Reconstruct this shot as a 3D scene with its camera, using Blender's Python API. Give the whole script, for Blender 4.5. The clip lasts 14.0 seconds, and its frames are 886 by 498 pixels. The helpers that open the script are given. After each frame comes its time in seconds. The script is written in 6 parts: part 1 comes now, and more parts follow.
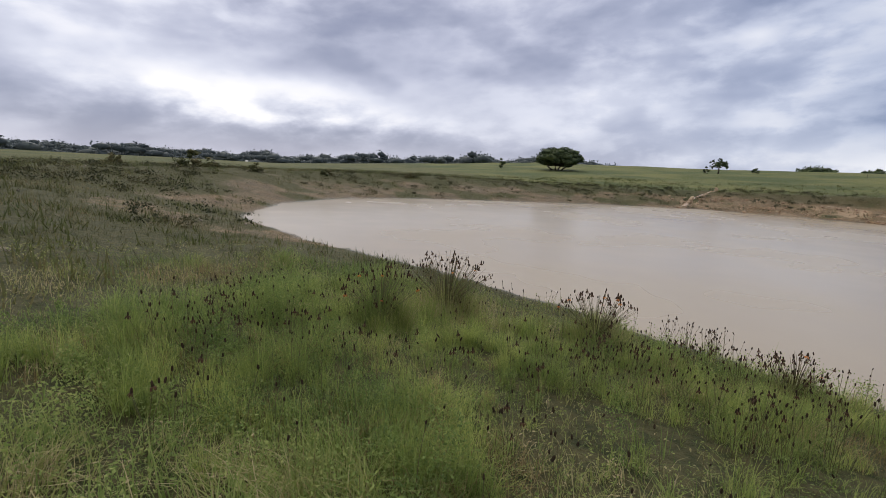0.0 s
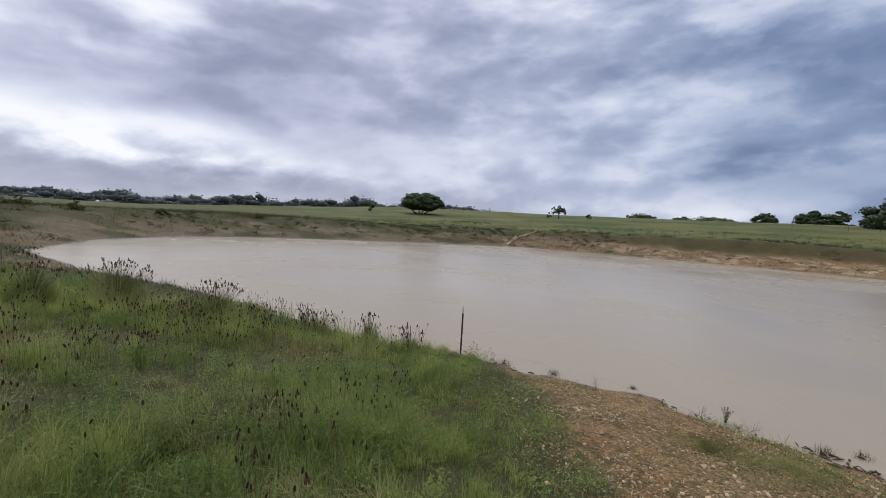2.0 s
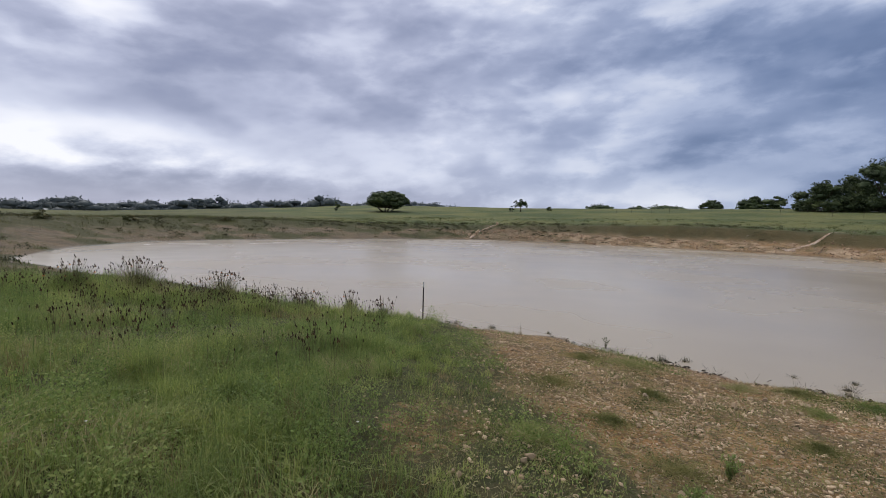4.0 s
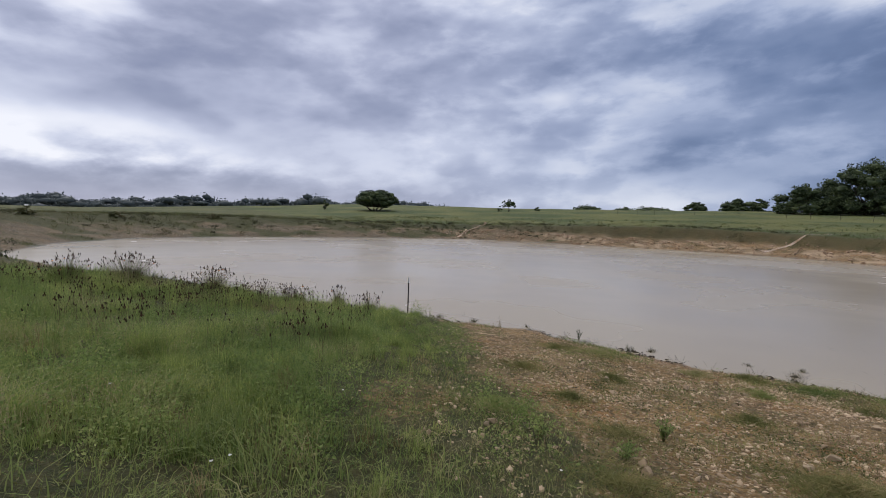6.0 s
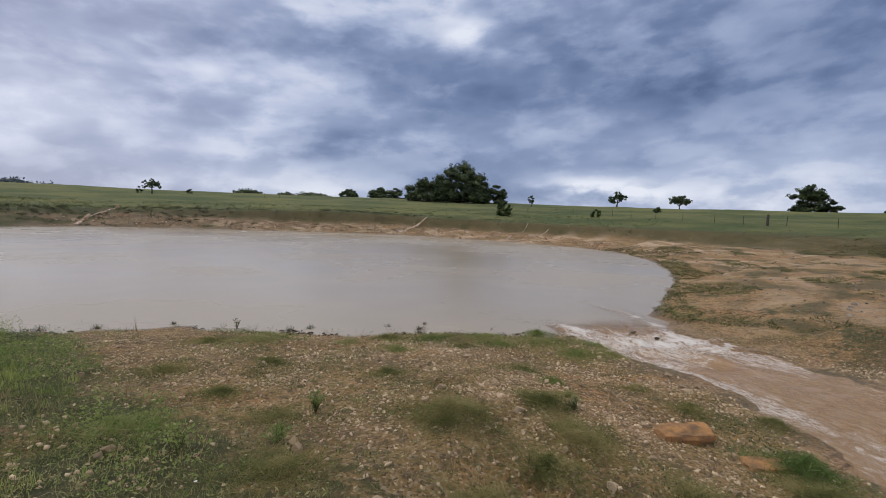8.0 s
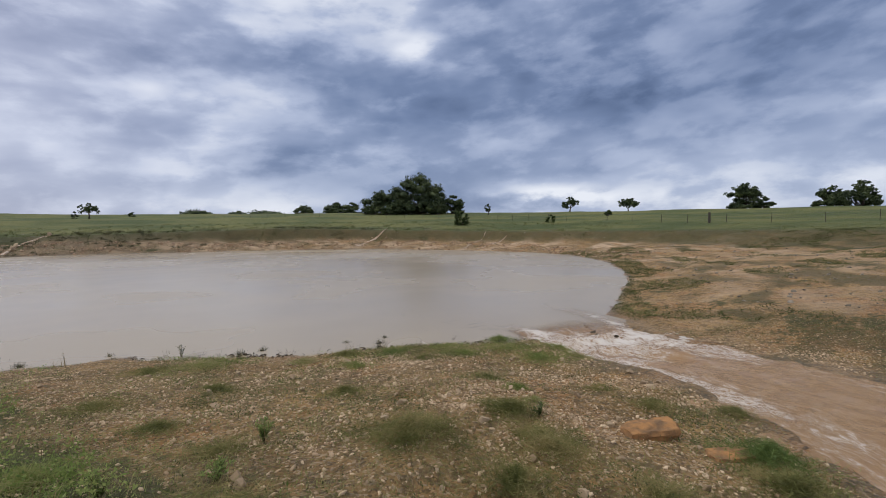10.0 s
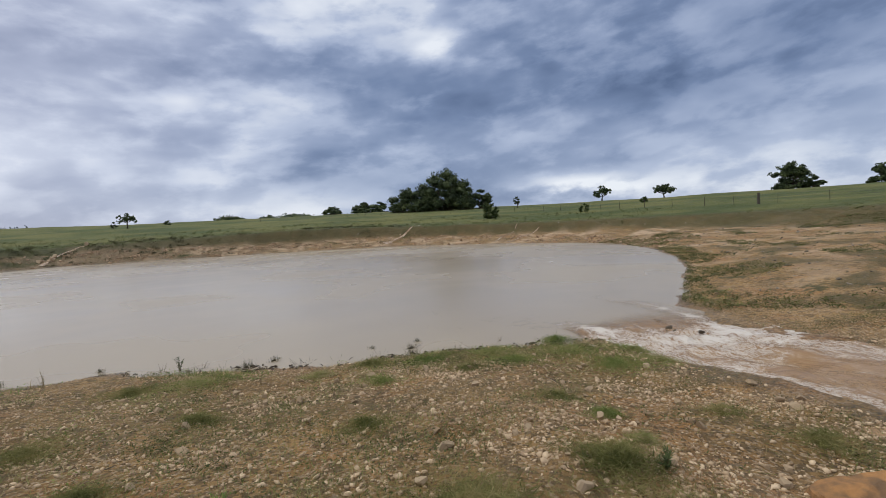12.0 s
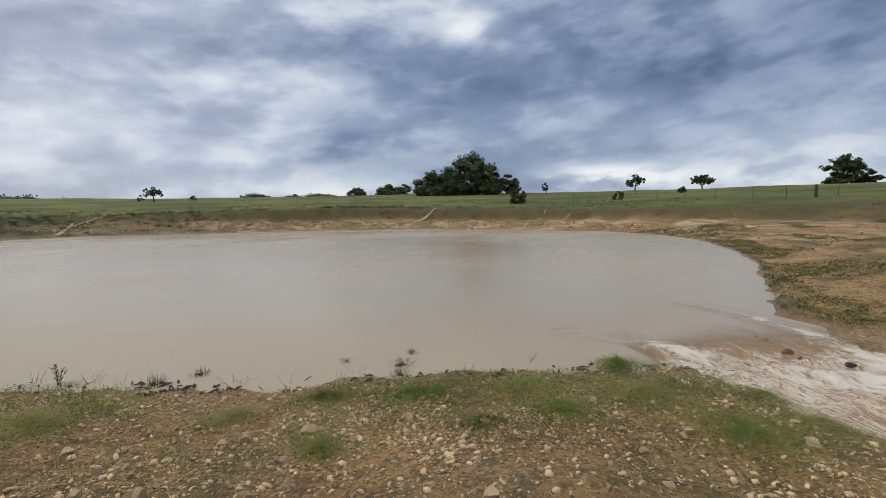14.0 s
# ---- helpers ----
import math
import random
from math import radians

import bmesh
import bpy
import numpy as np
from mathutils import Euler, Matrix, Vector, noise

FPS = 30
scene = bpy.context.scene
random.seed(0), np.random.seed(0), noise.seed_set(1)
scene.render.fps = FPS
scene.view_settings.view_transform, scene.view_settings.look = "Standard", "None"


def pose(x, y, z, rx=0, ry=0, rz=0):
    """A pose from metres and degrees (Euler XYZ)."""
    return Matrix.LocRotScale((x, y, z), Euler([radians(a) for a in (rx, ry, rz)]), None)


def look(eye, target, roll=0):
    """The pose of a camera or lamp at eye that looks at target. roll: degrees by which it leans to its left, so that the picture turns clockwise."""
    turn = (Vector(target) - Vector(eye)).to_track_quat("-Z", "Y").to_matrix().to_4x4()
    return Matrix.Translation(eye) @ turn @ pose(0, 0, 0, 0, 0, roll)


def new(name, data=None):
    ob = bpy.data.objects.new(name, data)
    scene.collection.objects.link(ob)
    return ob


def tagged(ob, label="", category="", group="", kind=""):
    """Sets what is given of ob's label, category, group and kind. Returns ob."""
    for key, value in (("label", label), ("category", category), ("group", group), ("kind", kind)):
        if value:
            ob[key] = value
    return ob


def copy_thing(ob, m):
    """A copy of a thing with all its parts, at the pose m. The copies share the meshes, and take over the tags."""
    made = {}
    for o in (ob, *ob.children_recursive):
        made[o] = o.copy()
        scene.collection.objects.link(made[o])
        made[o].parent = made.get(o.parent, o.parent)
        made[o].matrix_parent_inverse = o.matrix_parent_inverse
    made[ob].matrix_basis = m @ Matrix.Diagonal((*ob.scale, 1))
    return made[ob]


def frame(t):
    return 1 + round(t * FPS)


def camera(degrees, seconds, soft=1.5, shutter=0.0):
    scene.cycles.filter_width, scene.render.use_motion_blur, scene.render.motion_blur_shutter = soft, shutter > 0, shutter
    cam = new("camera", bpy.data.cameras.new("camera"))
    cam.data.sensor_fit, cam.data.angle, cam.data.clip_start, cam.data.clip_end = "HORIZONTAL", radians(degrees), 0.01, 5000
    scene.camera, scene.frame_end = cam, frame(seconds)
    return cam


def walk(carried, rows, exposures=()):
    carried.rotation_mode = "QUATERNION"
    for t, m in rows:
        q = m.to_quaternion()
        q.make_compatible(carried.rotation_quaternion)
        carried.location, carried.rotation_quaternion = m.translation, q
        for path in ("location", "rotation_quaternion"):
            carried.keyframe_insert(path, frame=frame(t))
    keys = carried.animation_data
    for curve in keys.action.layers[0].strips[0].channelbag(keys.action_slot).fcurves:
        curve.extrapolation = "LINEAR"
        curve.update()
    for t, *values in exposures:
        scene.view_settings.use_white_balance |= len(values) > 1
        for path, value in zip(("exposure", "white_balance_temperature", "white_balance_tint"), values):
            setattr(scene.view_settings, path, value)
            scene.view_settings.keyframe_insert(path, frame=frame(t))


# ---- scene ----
cam = camera(88.8, 14.0, soft=0.7)
PATH = [
    (0, look((-10.110, 7.730, 1.620), (-10.653, 9.624, 1.279), 2.9)),
    (0.5, look((-7.900, 7.310, 1.550), (-8.519, 9.192, 1.279), 2.3)),
    (1, look((-4.900, 7.400, 1.370), (-5.503, 9.300, 1.210), 3.0)),
    (1.5, look((-3.700, 6.040, 1.400), (-4.117, 7.993, 1.287), 3.1)),
    (2, look((-3.580, 4.560, 1.580), (-3.672, 6.554, 1.457), 3.4)),
    (2.5, look((-3.500, 4.110, 1.560), (-3.362, 6.101, 1.431), 2.7)),
    (3, look((-3.450, 3.300, 1.550), (-3.269, 5.287, 1.417), 2.3)),
    (3.8, look((-3.330, 1.900, 1.530), (-3.246, 3.894, 1.397), 1.6)),
    (5.0, look((-3.233, 0.956, 1.524), (-3.275, 2.951, 1.392), 1.2)),
    (5.5, look((-3.193, 0.997, 1.510), (-3.231, 2.992, 1.377), 1.4)),
    (6.0, look((-3.186, 1.030, 1.498), (-3.086, 3.023, 1.365), 1.9)),
    (6.5, look((-3.117, 1.069, 1.472), (-2.645, 3.008, 1.342), 2.1)),
    (7.0, look((-3.057, 1.110, 1.453), (-2.230, 2.926, 1.322), 2.1)),
    (7.5, look((-2.974, 1.169, 1.426), (-1.847, 2.815, 1.289), 2.3)),
    (8.0, look((-2.920, 1.158, 1.424), (-1.543, 2.601, 1.275), 2.1)),
    (9.2, look((-2.760, 1.230, 1.370), (-1.270, 2.560, 1.255), 0.4)),
    (10.5, look((-2.581, 1.338, 1.290), (-1.084, 2.661, 1.196), -1.2)),
    (11.0, look((-2.233, 1.689, 1.152), (-0.789, 3.068, 1.036), -0.4)),
    (11.5, look((-1.884, 2.060, 1.082), (-0.317, 3.297, 0.955), -2.5)),
    (12.0, look((-1.503, 2.622, 1.027), (-0.089, 4.033, 0.921), -3.0)),
    (12.5, look((-1.020, 3.082, 1.002), (0.436, 4.449, 0.905), -2.5)),
    (13.0, look((-0.565, 3.595, 0.888), (0.770, 5.076, 0.736), -2.2)),
    (13.5, look((0.111, 4.093, 0.752), (1.549, 5.477, 0.628), -1.8)),
    (14.0, look((0.719, 4.573, 0.683), (2.051, 6.055, 0.517), -1.0)),
]
# the phone opens and closes its exposure a little on the way
EXPOSURES = [(0.0, 0.10, 6650, 10), (0.8, 0.0, 6450, 10), (1.6, -0.02, 6380, 10), (2.4, -0.02, 6380, 10), (5.0, -0.04, 6300, 11), (7.0, -0.15, 6250, 11), (8.0, -0.05, 6350, 11),
             (11.0, 0.0, 6450, 9), (12.5, 0.03, 6550, 7), (14.0, 0.03, 6750, 5)]
walk(cam, PATH, exposures=EXPOSURES)

# ---------------------------------------------------------------- node helper
class Nodes:
    """Short writing of node trees."""

    def __init__(self, tree):
        self.tree = tree
        tree.nodes.clear()

    def add(self, kind):
        return self.tree.nodes.new(kind)

    def attribute(self, name):
        n = self.tree.nodes.new("ShaderNodeAttribute")
        n.attribute_name = name
        return n.outputs["Fac"]

    def link(self, a, b):
        self.tree.links.new(a, b)

    def put(self, socket, value):
        if isinstance(value, bpy.types.NodeSocket):
            self.link(value, socket)
        else:
            socket.default_value = value

    def math(self, op, a, b=0.0, c=0.0, clamp=False):
        n = self.tree.nodes.new("ShaderNodeMath")
        n.operation, n.use_clamp = op, clamp
        self.put(n.inputs[0], a), self.put(n.inputs[1], b), self.put(n.inputs[2], c)
        return n.outputs[0]

    def noise(self, vec, scale, detail=4.0, rough=0.55, distortion=0.0):
        n = self.tree.nodes.new("ShaderNodeTexNoise")
        if vec is not None:
            self.link(vec, n.inputs["Vector"])
        n.inputs["Scale"].default_value, n.inputs["Detail"].default_value = scale, detail
        n.inputs["Roughness"].default_value, n.inputs["Distortion"].default_value = rough, distortion
        return n.outputs["Fac"]

    def span(self, value, lo, hi, to0=0.0, to1=1.0, smooth=True):
        n = self.tree.nodes.new("ShaderNodeMapRange")
        n.interpolation_type = "SMOOTHSTEP" if smooth else "LINEAR"
        self.put(n.inputs["Value"], value)
        n.inputs["From Min"].default_value, n.inputs["From Max"].default_value = lo, hi
        n.inputs["To Min"].default_value, n.inputs["To Max"].default_value = to0, to1
        return n.outputs["Result"]

    def mix(self, fac, a, b, blend="MIX"):
        n = self.tree.nodes.new("ShaderNodeMix")
        n.data_type, n.blend_type = "RGBA", blend
        self.put(n.inputs["Factor"], fac)
        self.put(n.inputs[6], a if isinstance(a, bpy.types.NodeSocket) else (*a, 1))
        self.put(n.inputs[7], b if isinstance(b, bpy.types.NodeSocket) else (*b, 1))
        return n.outputs[2]

    def ramp(self, value, stops):
        n = self.tree.nodes.new("ShaderNodeValToRGB")
        self.put(n.inputs[0], value)
        e = n.color_ramp.elements
        e[0].position, e[0].color = stops[0][0], (*stops[0][1], 1)
        e[1].position, e[1].color = stops[-1][0], (*stops[-1][1], 1)
        for p, c in stops[1:-1]:
            e.new(p).color = (*c, 1)
        return n.outputs[0]

    def bump(self, height, strength=0.5, distance=0.02):
        n = self.tree.nodes.new("ShaderNodeBump")
        self.link(height, n.inputs["Height"])
        n.inputs["Strength"].default_value, n.inputs["Distance"].default_value = strength, distance
        return n.outputs[0]


# ---------------------------------------------------------------- sky and sun
SUN_EL, SUN_AZ = 42.0, -38.0  # the brighter part of the overcast lies there (azimuth from +y towards +x)
world = bpy.data.worlds.new("overcast_sky")
scene.world = world
world.use_nodes = True
w = Nodes(world.node_tree)
coord = w.add("ShaderNodeTexCoord").outputs["Generated"]
sep = w.add("ShaderNodeSeparateXYZ")
w.link(coord, sep.inputs[0])
sx, sy, sz = sep.outputs
up = w.math("MAXIMUM", sz, 0.0)
# azimuth (from +y towards +x) and elevation, in degrees
azim = w.math("MULTIPLY", w.math("ARCTAN2", sx, sy), 57.296)
elev = w.math("MULTIPLY", w.math("ARCSINE", sz), 57.296)
# the layers lie flat and rise a little towards the storm
layer = w.math("SUBTRACT", elev, w.math("MULTIPLY", azim, 0.05))
flat = w.add("ShaderNodeCombineXYZ")
w.link(w.math("MULTIPLY", sx, 1.0), flat.inputs[0])
w.link(w.math("MULTIPLY", sy, 1.0), flat.inputs[1])
w.link(w.math("MULTIPLY", layer, 0.040), flat.inputs[2])
flat = flat.outputs[0]
soft_w = w.add("ShaderNodeTexNoise")
w.link(flat, soft_w.inputs["Vector"])
soft_w.inputs["Scale"].default_value, soft_w.inputs["Detail"].default_value = 2.6, 4.0
curl = w.add("ShaderNodeVectorMath")
curl.operation = "SCALE"
w.link(soft_w.outputs["Color"], curl.inputs[0])
curl.inputs["Scale"].default_value = 0.07
puff = w.add("ShaderNodeVectorMath")
w.link(flat, puff.inputs[0]), w.link(curl.outputs[0], puff.inputs[1])
puff = puff.outputs[0]
big, mid, fine = w.noise(flat, 1.5, 2.0, 0.45), w.noise(puff, 3.6, 3.0, 0.45), w.noise(puff, 9.0, 6.0, 0.55)
# heaped edges: thin bright rims where the heaps part
heap = w.add("ShaderNodeTexVoronoi")
heap.feature = "SMOOTH_F1"
w.link(puff, heap.inputs["Vector"])
heap.inputs["Scale"].default_value, heap.inputs["Detail"].default_value = 4.2, 2.5
heap.inputs["Roughness"].default_value, heap.inputs["Smoothness"].default_value = 0.5, 0.6
# the storm lies to +x, the bright break to -x
storm = w.span(azim, -12.0, 40.0)
bright = w.math("ADD", 0.445, w.math("MULTIPLY", w.math("SUBTRACT", big, 0.5), 0.30))
bright = w.math("ADD", bright, w.math("MULTIPLY", w.math("SUBTRACT", w.span(mid, 0.40, 0.61), 0.5), 0.20))
bright = w.math("ADD", bright, w.math("MULTIPLY", w.math("SUBTRACT", w.span(w.math("ADD", w.math("MULTIPLY", mid, 0.4), w.math("MULTIPLY", fine, 0.6)), 0.45, 0.58), 0.5), w.span(azim, -20.0, 30.0, 0.05, 0.11)))
bright = w.math("ADD", bright, w.math("MULTIPLY", w.math("SUBTRACT", fine, 0.5), 0.24))
bright = w.math("ADD", bright, w.math("MULTIPLY", w.math("SUBTRACT", heap.outputs["Distance"], 0.42), w.span(storm, 0.0, 0.7, 0.07, 0.22)))
small = w.add("ShaderNodeTexVoronoi")
small.feature = "SMOOTH_F1"
w.link(puff, small.inputs["Vector"])
small.inputs["Scale"].default_value, small.inputs["Detail"].default_value, small.inputs["Smoothness"].default_value = 10.0, 2.0, 0.4
bright = w.math("ADD", bright, w.math("MULTIPLY", w.math("SUBTRACT", small.outputs["Distance"], 0.42), w.span(elev, 4.0, 14.0, 0.03, 0.14)))
az_w = w.math("ADD", azim, w.math("MULTIPLY", w.math("SUBTRACT", mid, 0.5), 14.0))
el_w = w.math("ADD", elev, w.math("ADD", w.math("MULTIPLY", w.math("SUBTRACT", fine, 0.5), 4.0), w.math("MULTIPLY", w.math("SUBTRACT", mid, 0.5), 5.0)))
# masses and breaks of this sky: azimuth, elevation, half widths, how much brighter
BREAKS = ((-42, 7.5, 17, 2.6, 0.42), (-27, 6.0, 12, 2.0, 0.22), (-36, 20, 5, 2.5, 0.24), (9, 24, 5, 5, 0.28), (4, 7, 14, 4.5, 0.10), (46, 22, 1.8, 1.4, 0.26), (61, 4.2, 9, 1.1, 0.50),
          (80, 5.5, 12, 2.2, 0.14), (14, 14, 6, 2, 0.06), (-20, 27, 12, 4, 0.04), (32, 23, 7, 2.5, 0.06), (-60, 16, 14, 6, 0.25), (28, 2.5, 22, 2.0, 0.12))
MASSES = ((-18, 15, 17, 6.5, -0.21), (-38, 13.5, 16, 3.0, -0.12), (-40, 3.2, 20, 1.8, -0.20), (-12, 3.0, 8, 1.2, -0.08), (30, 18, 13, 3.5, -0.16), (42, 13, 14, 3.0, -0.15), (68, 14, 11, 2.4, -0.28),
          (58, 19, 12, 3, -0.14), (87, 19, 18, 7, -0.34), (33, 7, 9, 1.8, -0.16), (52, 9, 10, 2.5, -0.10), (78, 10, 12, 2, -0.12), (48, 3.5, 6, 2.2, -0.12), (22, 5.0, 5, 1.2, -0.08), (18, 10, 10, 2.5, -0.09))
for az, el, wide, high, more in BREAKS + MASSES:
    u = w.math("DIVIDE", w.math("SUBTRACT", az_w, float(az)), float(wide))
    v = w.math("DIVIDE", w.math("SUBTRACT", el_w, float(el)), float(high))
    r2 = w.math("ADD", w.math("MULTIPLY", u, u), w.math("MULTIPLY", v, v))
    bright = w.math("ADD", bright, w.math("MULTIPLY", w.math("EXPONENT", w.math("MULTIPLY", r2, -0.9)), more))
light = w.ramp(bright, [(0.12, (0.22, 0.25, 0.385)), (0.32, (0.32, 0.35, 0.485)), (0.50, (0.46, 0.49, 0.635)), (0.70, (0.68, 0.71, 0.84)), (0.92, (0.98, 0.98, 1.03))])
dark = w.ramp(bright, [(0.08, (0.100, 0.145, 0.265)), (0.30, (0.175, 0.235, 0.390)), (0.48, (0.285, 0.350, 0.520)), (0.68, (0.44, 0.505, 0.675)), (0.98, (0.84, 0.87, 0.95))])
clouds = w.mix(storm, light, dark)
# overhead the deck is thin and bright, as overcast is
clouds = w.mix(w.span(up, 0.50, 0.80), clouds, w.ramp(bright, [(0.20, (0.82, 0.79, 0.74)), (0.75, (1.30, 1.25, 1.15))]))
sky = w.add("ShaderNodeTexSky")
sky.sky_type, sky.sun_disc, sky.sun_elevation, sky.sun_rotation = "NISHITA", False, radians(SUN_EL), radians(SUN_AZ)
skycol = w.mix(1.0, sky.outputs[0], (0.10, 0.10, 0.10), "MULTIPLY")
both = w.mix(0.93, skycol, clouds)
bg = w.add("ShaderNodeBackground")
w.link(both, bg.inputs[0])
bg.inputs[1].default_value = 1.0
w.link(bg.outputs[0], w.add("ShaderNodeOutputWorld").inputs[0])

sun_data = bpy.data.lights.new("sun", "SUN")
sun_data.energy, sun_data.angle, sun_data.color = 0.9, radians(25), (1.0, 0.97, 0.92)
sun = new("sun", sun_data)
sun.matrix_world = look((0, 0, 60), (-math.sin(radians(SUN_AZ)) * 60, -math.cos(radians(SUN_AZ)) * 60, 60 - 60 * math.tan(radians(SUN_EL))))

# ---------------------------------------------------------------- materials
def material(name, rough=0.8, spec=0.3):
    m = bpy.data.materials.new(name)
    m.use_nodes = True
    n = Nodes(m.node_tree)
    b = n.add("ShaderNodeBsdfPrincipled")
    b.inputs["Roughness"].default_value = rough
    b.inputs["Specular IOR Level"].default_value = spec
    n.link(b.outputs[0], n.add("ShaderNodeOutputMaterial").inputs[0])
    return m, n, b


def geometry_position(n):
    return n.add("ShaderNodeNewGeometry").outputs["Position"]


def island_random(n):
    return n.add("ShaderNodeNewGeometry").outputs["Random Per Island"]


def object_random(n):
    return n.add("ShaderNodeObjectInfo").outputs["Random"]


def plain(name, colour, other=None, rough=0.8, scale=8.0, bump=0.0, by="noise", metal=0.0, spec=0.3):
    m, n, b = material(name, rough, spec)
    other = other or tuple(c * 0.7 for c in colour)
    pos = geometry_position(n)
    f = n.noise(pos, scale, 5.0)
    if by == "island":
        f = n.math("ADD", n.math("MULTIPLY", island_random(n), 0.8), n.math("MULTIPLY", f, 0.2))
    elif by == "object":
        f = n.math("ADD", n.math("MULTIPLY", object_random(n), 0.6), n.math("MULTIPLY", f, 0.4))
    else:
        f = n.span(f, 0.3, 0.7)
    n.link(n.mix(f, colour, other), b.inputs["Base Color"])
    b.inputs["Metallic"].default_value = metal
    if bump:
        n.link(n.bump(n.noise(pos, scale * 3, 6.0), bump, 0.02), b.inputs["Normal"])
    return m


def leafy(name, stops, rough=0.6, translucent=0.25, by_object=False, patch=0.5):
    """Leaves and blades: colour by blade and by patch of ground, some light through them."""
    m, n, b = material(name, rough, 0.25)
    pos = geometry_position(n)
    f = n.math("ADD", n.math("MULTIPLY", island_random(n), 0.50), n.math("MULTIPLY", n.span(n.noise(pos, patch, 4.0), 0.30, 0.70), 0.62))
    if by_object:
        f = n.math("ADD", f, n.math("MULTIPLY", n.math("SUBTRACT", object_random(n), 0.5), 0.35))
    col = n.ramp(f, stops)
    n.link(col, b.inputs["Base Color"])
    t = n.add("ShaderNodeBsdfTranslucent")
    n.link(col, t.inputs[0])
    mx = n.add("ShaderNodeMixShader")
    mx.inputs[0].default_value = translucent
    out = [k for k in n.tree.nodes if k.bl_idname == "ShaderNodeOutputMaterial"][0]
    n.link(b.outputs[0], mx.inputs[1]), n.link(t.outputs[0], mx.inputs[2]), n.link(mx.outputs[0], out.inputs[0])
    return m


def ground_material():
    m, n, b = material("ground_soil_gravel_grass", 0.85, 0.35)
    pos = geometry_position(n)
    grass = n.attribute("grass")
    ochre = n.attribute("ochre")
    field = n.attribute("field")
    wet = n.attribute("wet")
    n1, n2, n3 = n.noise(pos, 0.8, 6.0, 0.6), n.noise(pos, 6.0, 5.0, 0.6), n.noise(pos, 45.0, 3.0)
    vor = n.add("ShaderNodeTexVoronoi")
    n.link(pos, vor.inputs["Vector"])
    vor.inputs["Scale"].default_value = 38.0
    vor2 = n.add("ShaderNodeTexVoronoi")
    n.link(pos, vor2.inputs["Vector"])
    vor2.inputs["Scale"].default_value = 11.0
    grit = n.math("MULTIPLY", n.add("ShaderNodeSeparateColor").outputs[0], 1.0)
    sepc = [k for k in n.tree.nodes if k.bl_idname == "ShaderNodeSeparateColor"][0]
    n.link(vor.outputs["Color"], sepc.inputs[0])
    soil_o = n.mix(n.span(n1, 0.32, 0.68), (0.485, 0.292, 0.107), (0.305, 0.182, 0.066))
    soil_g = n.mix(n.span(n1, 0.32, 0.68), (0.130, 0.108, 0.076), (0.078, 0.066, 0.045))
    soil = n.mix(ochre, soil_g, soil_o)
    soil = n.mix(n.math("MULTIPLY", n.span(n.noise(pos, 0.6, 3.0), 0.50, 0.62), n.math("MULTIPLY", ochre, 0.70)), soil, (0.43, 0.215, 0.085))
    soil = n.mix(n.math("MULTIPLY", n.span(grit, 0.65, 0.95), 0.55), soil, (0.52, 0.42, 0.31))
    soil = n.mix(n.math("MULTIPLY", n.span(grit, 0.40, 0.05), 0.70), soil, (0.075, 0.052, 0.032))
    soil = n.mix(n.math("MULTIPLY", n.span(n2, 0.48, 0.62), 0.60), soil, (0.085, 0.064, 0.036))
    damp = n.math("MULTIPLY", n.span(n.noise(pos, 0.45, 4.0, 0.6), 0.52, 0.66), 0.30)
    soil = n.mix(damp, soil, n.mix(0.62, soil, (0.05, 0.038, 0.022)))
    soil = n.mix(n.attribute("pale"), soil, (0.58, 0.43, 0.30))
    under = n.mix(n.span(n2, 0.3, 0.7), (0.040, 0.048, 0.016), (0.105, 0.095, 0.040))
    g = n.span(n.math("ADD", grass, n.math("MULTIPLY", n.math("SUBTRACT", n2, 0.5), 0.9)), 0.35, 0.65)
    col = n.mix(g, soil, under)
    far = n.mix(n.span(n.noise(pos, 0.07, 5.0, 0.6), 0.35, 0.65), (0.062, 0.086, 0.024), (0.146, 0.150, 0.046))
    far = n.mix(n.math("MULTIPLY", n.span(n1, 0.5, 0.7), 0.35), far, (0.085, 0.10, 0.03))
    col = n.mix(field, col, far)
    # dark topsoil colour, which also carries the shade below the overhanging turf
    col = n.mix(n.math("MULTIPLY", n.attribute("humus_shade"), 0.8), col, n.mix(n.span(n2, 0.35, 0.65), (0.036, 0.040, 0.016), (0.078, 0.080, 0.030)))
    col = n.mix(n.math("MULTIPLY", wet, 0.55), col, n.mix(0.5, col, (0.06, 0.04, 0.025)))
    n.link(col, b.inputs["Base Color"])
    n.link(n.math("SUBTRACT", 0.9, n.math("MULTIPLY", wet, 0.55)), b.inputs["Roughness"])
    h = n.math("ADD", n.math("MULTIPLY", vor.outputs["Distance"], -0.35), n.math("ADD", n.math("MULTIPLY", n2, 1.2), n.math("MULTIPLY", n3, 0.4)))
    h = n.math("ADD", h, n.math("MULTIPLY", n.noise(pos, 16.0, 6.0, 0.65), 1.4))
    n.link(n.bump(h, 1.0, 0.05), b.inputs["Normal"])
    return m


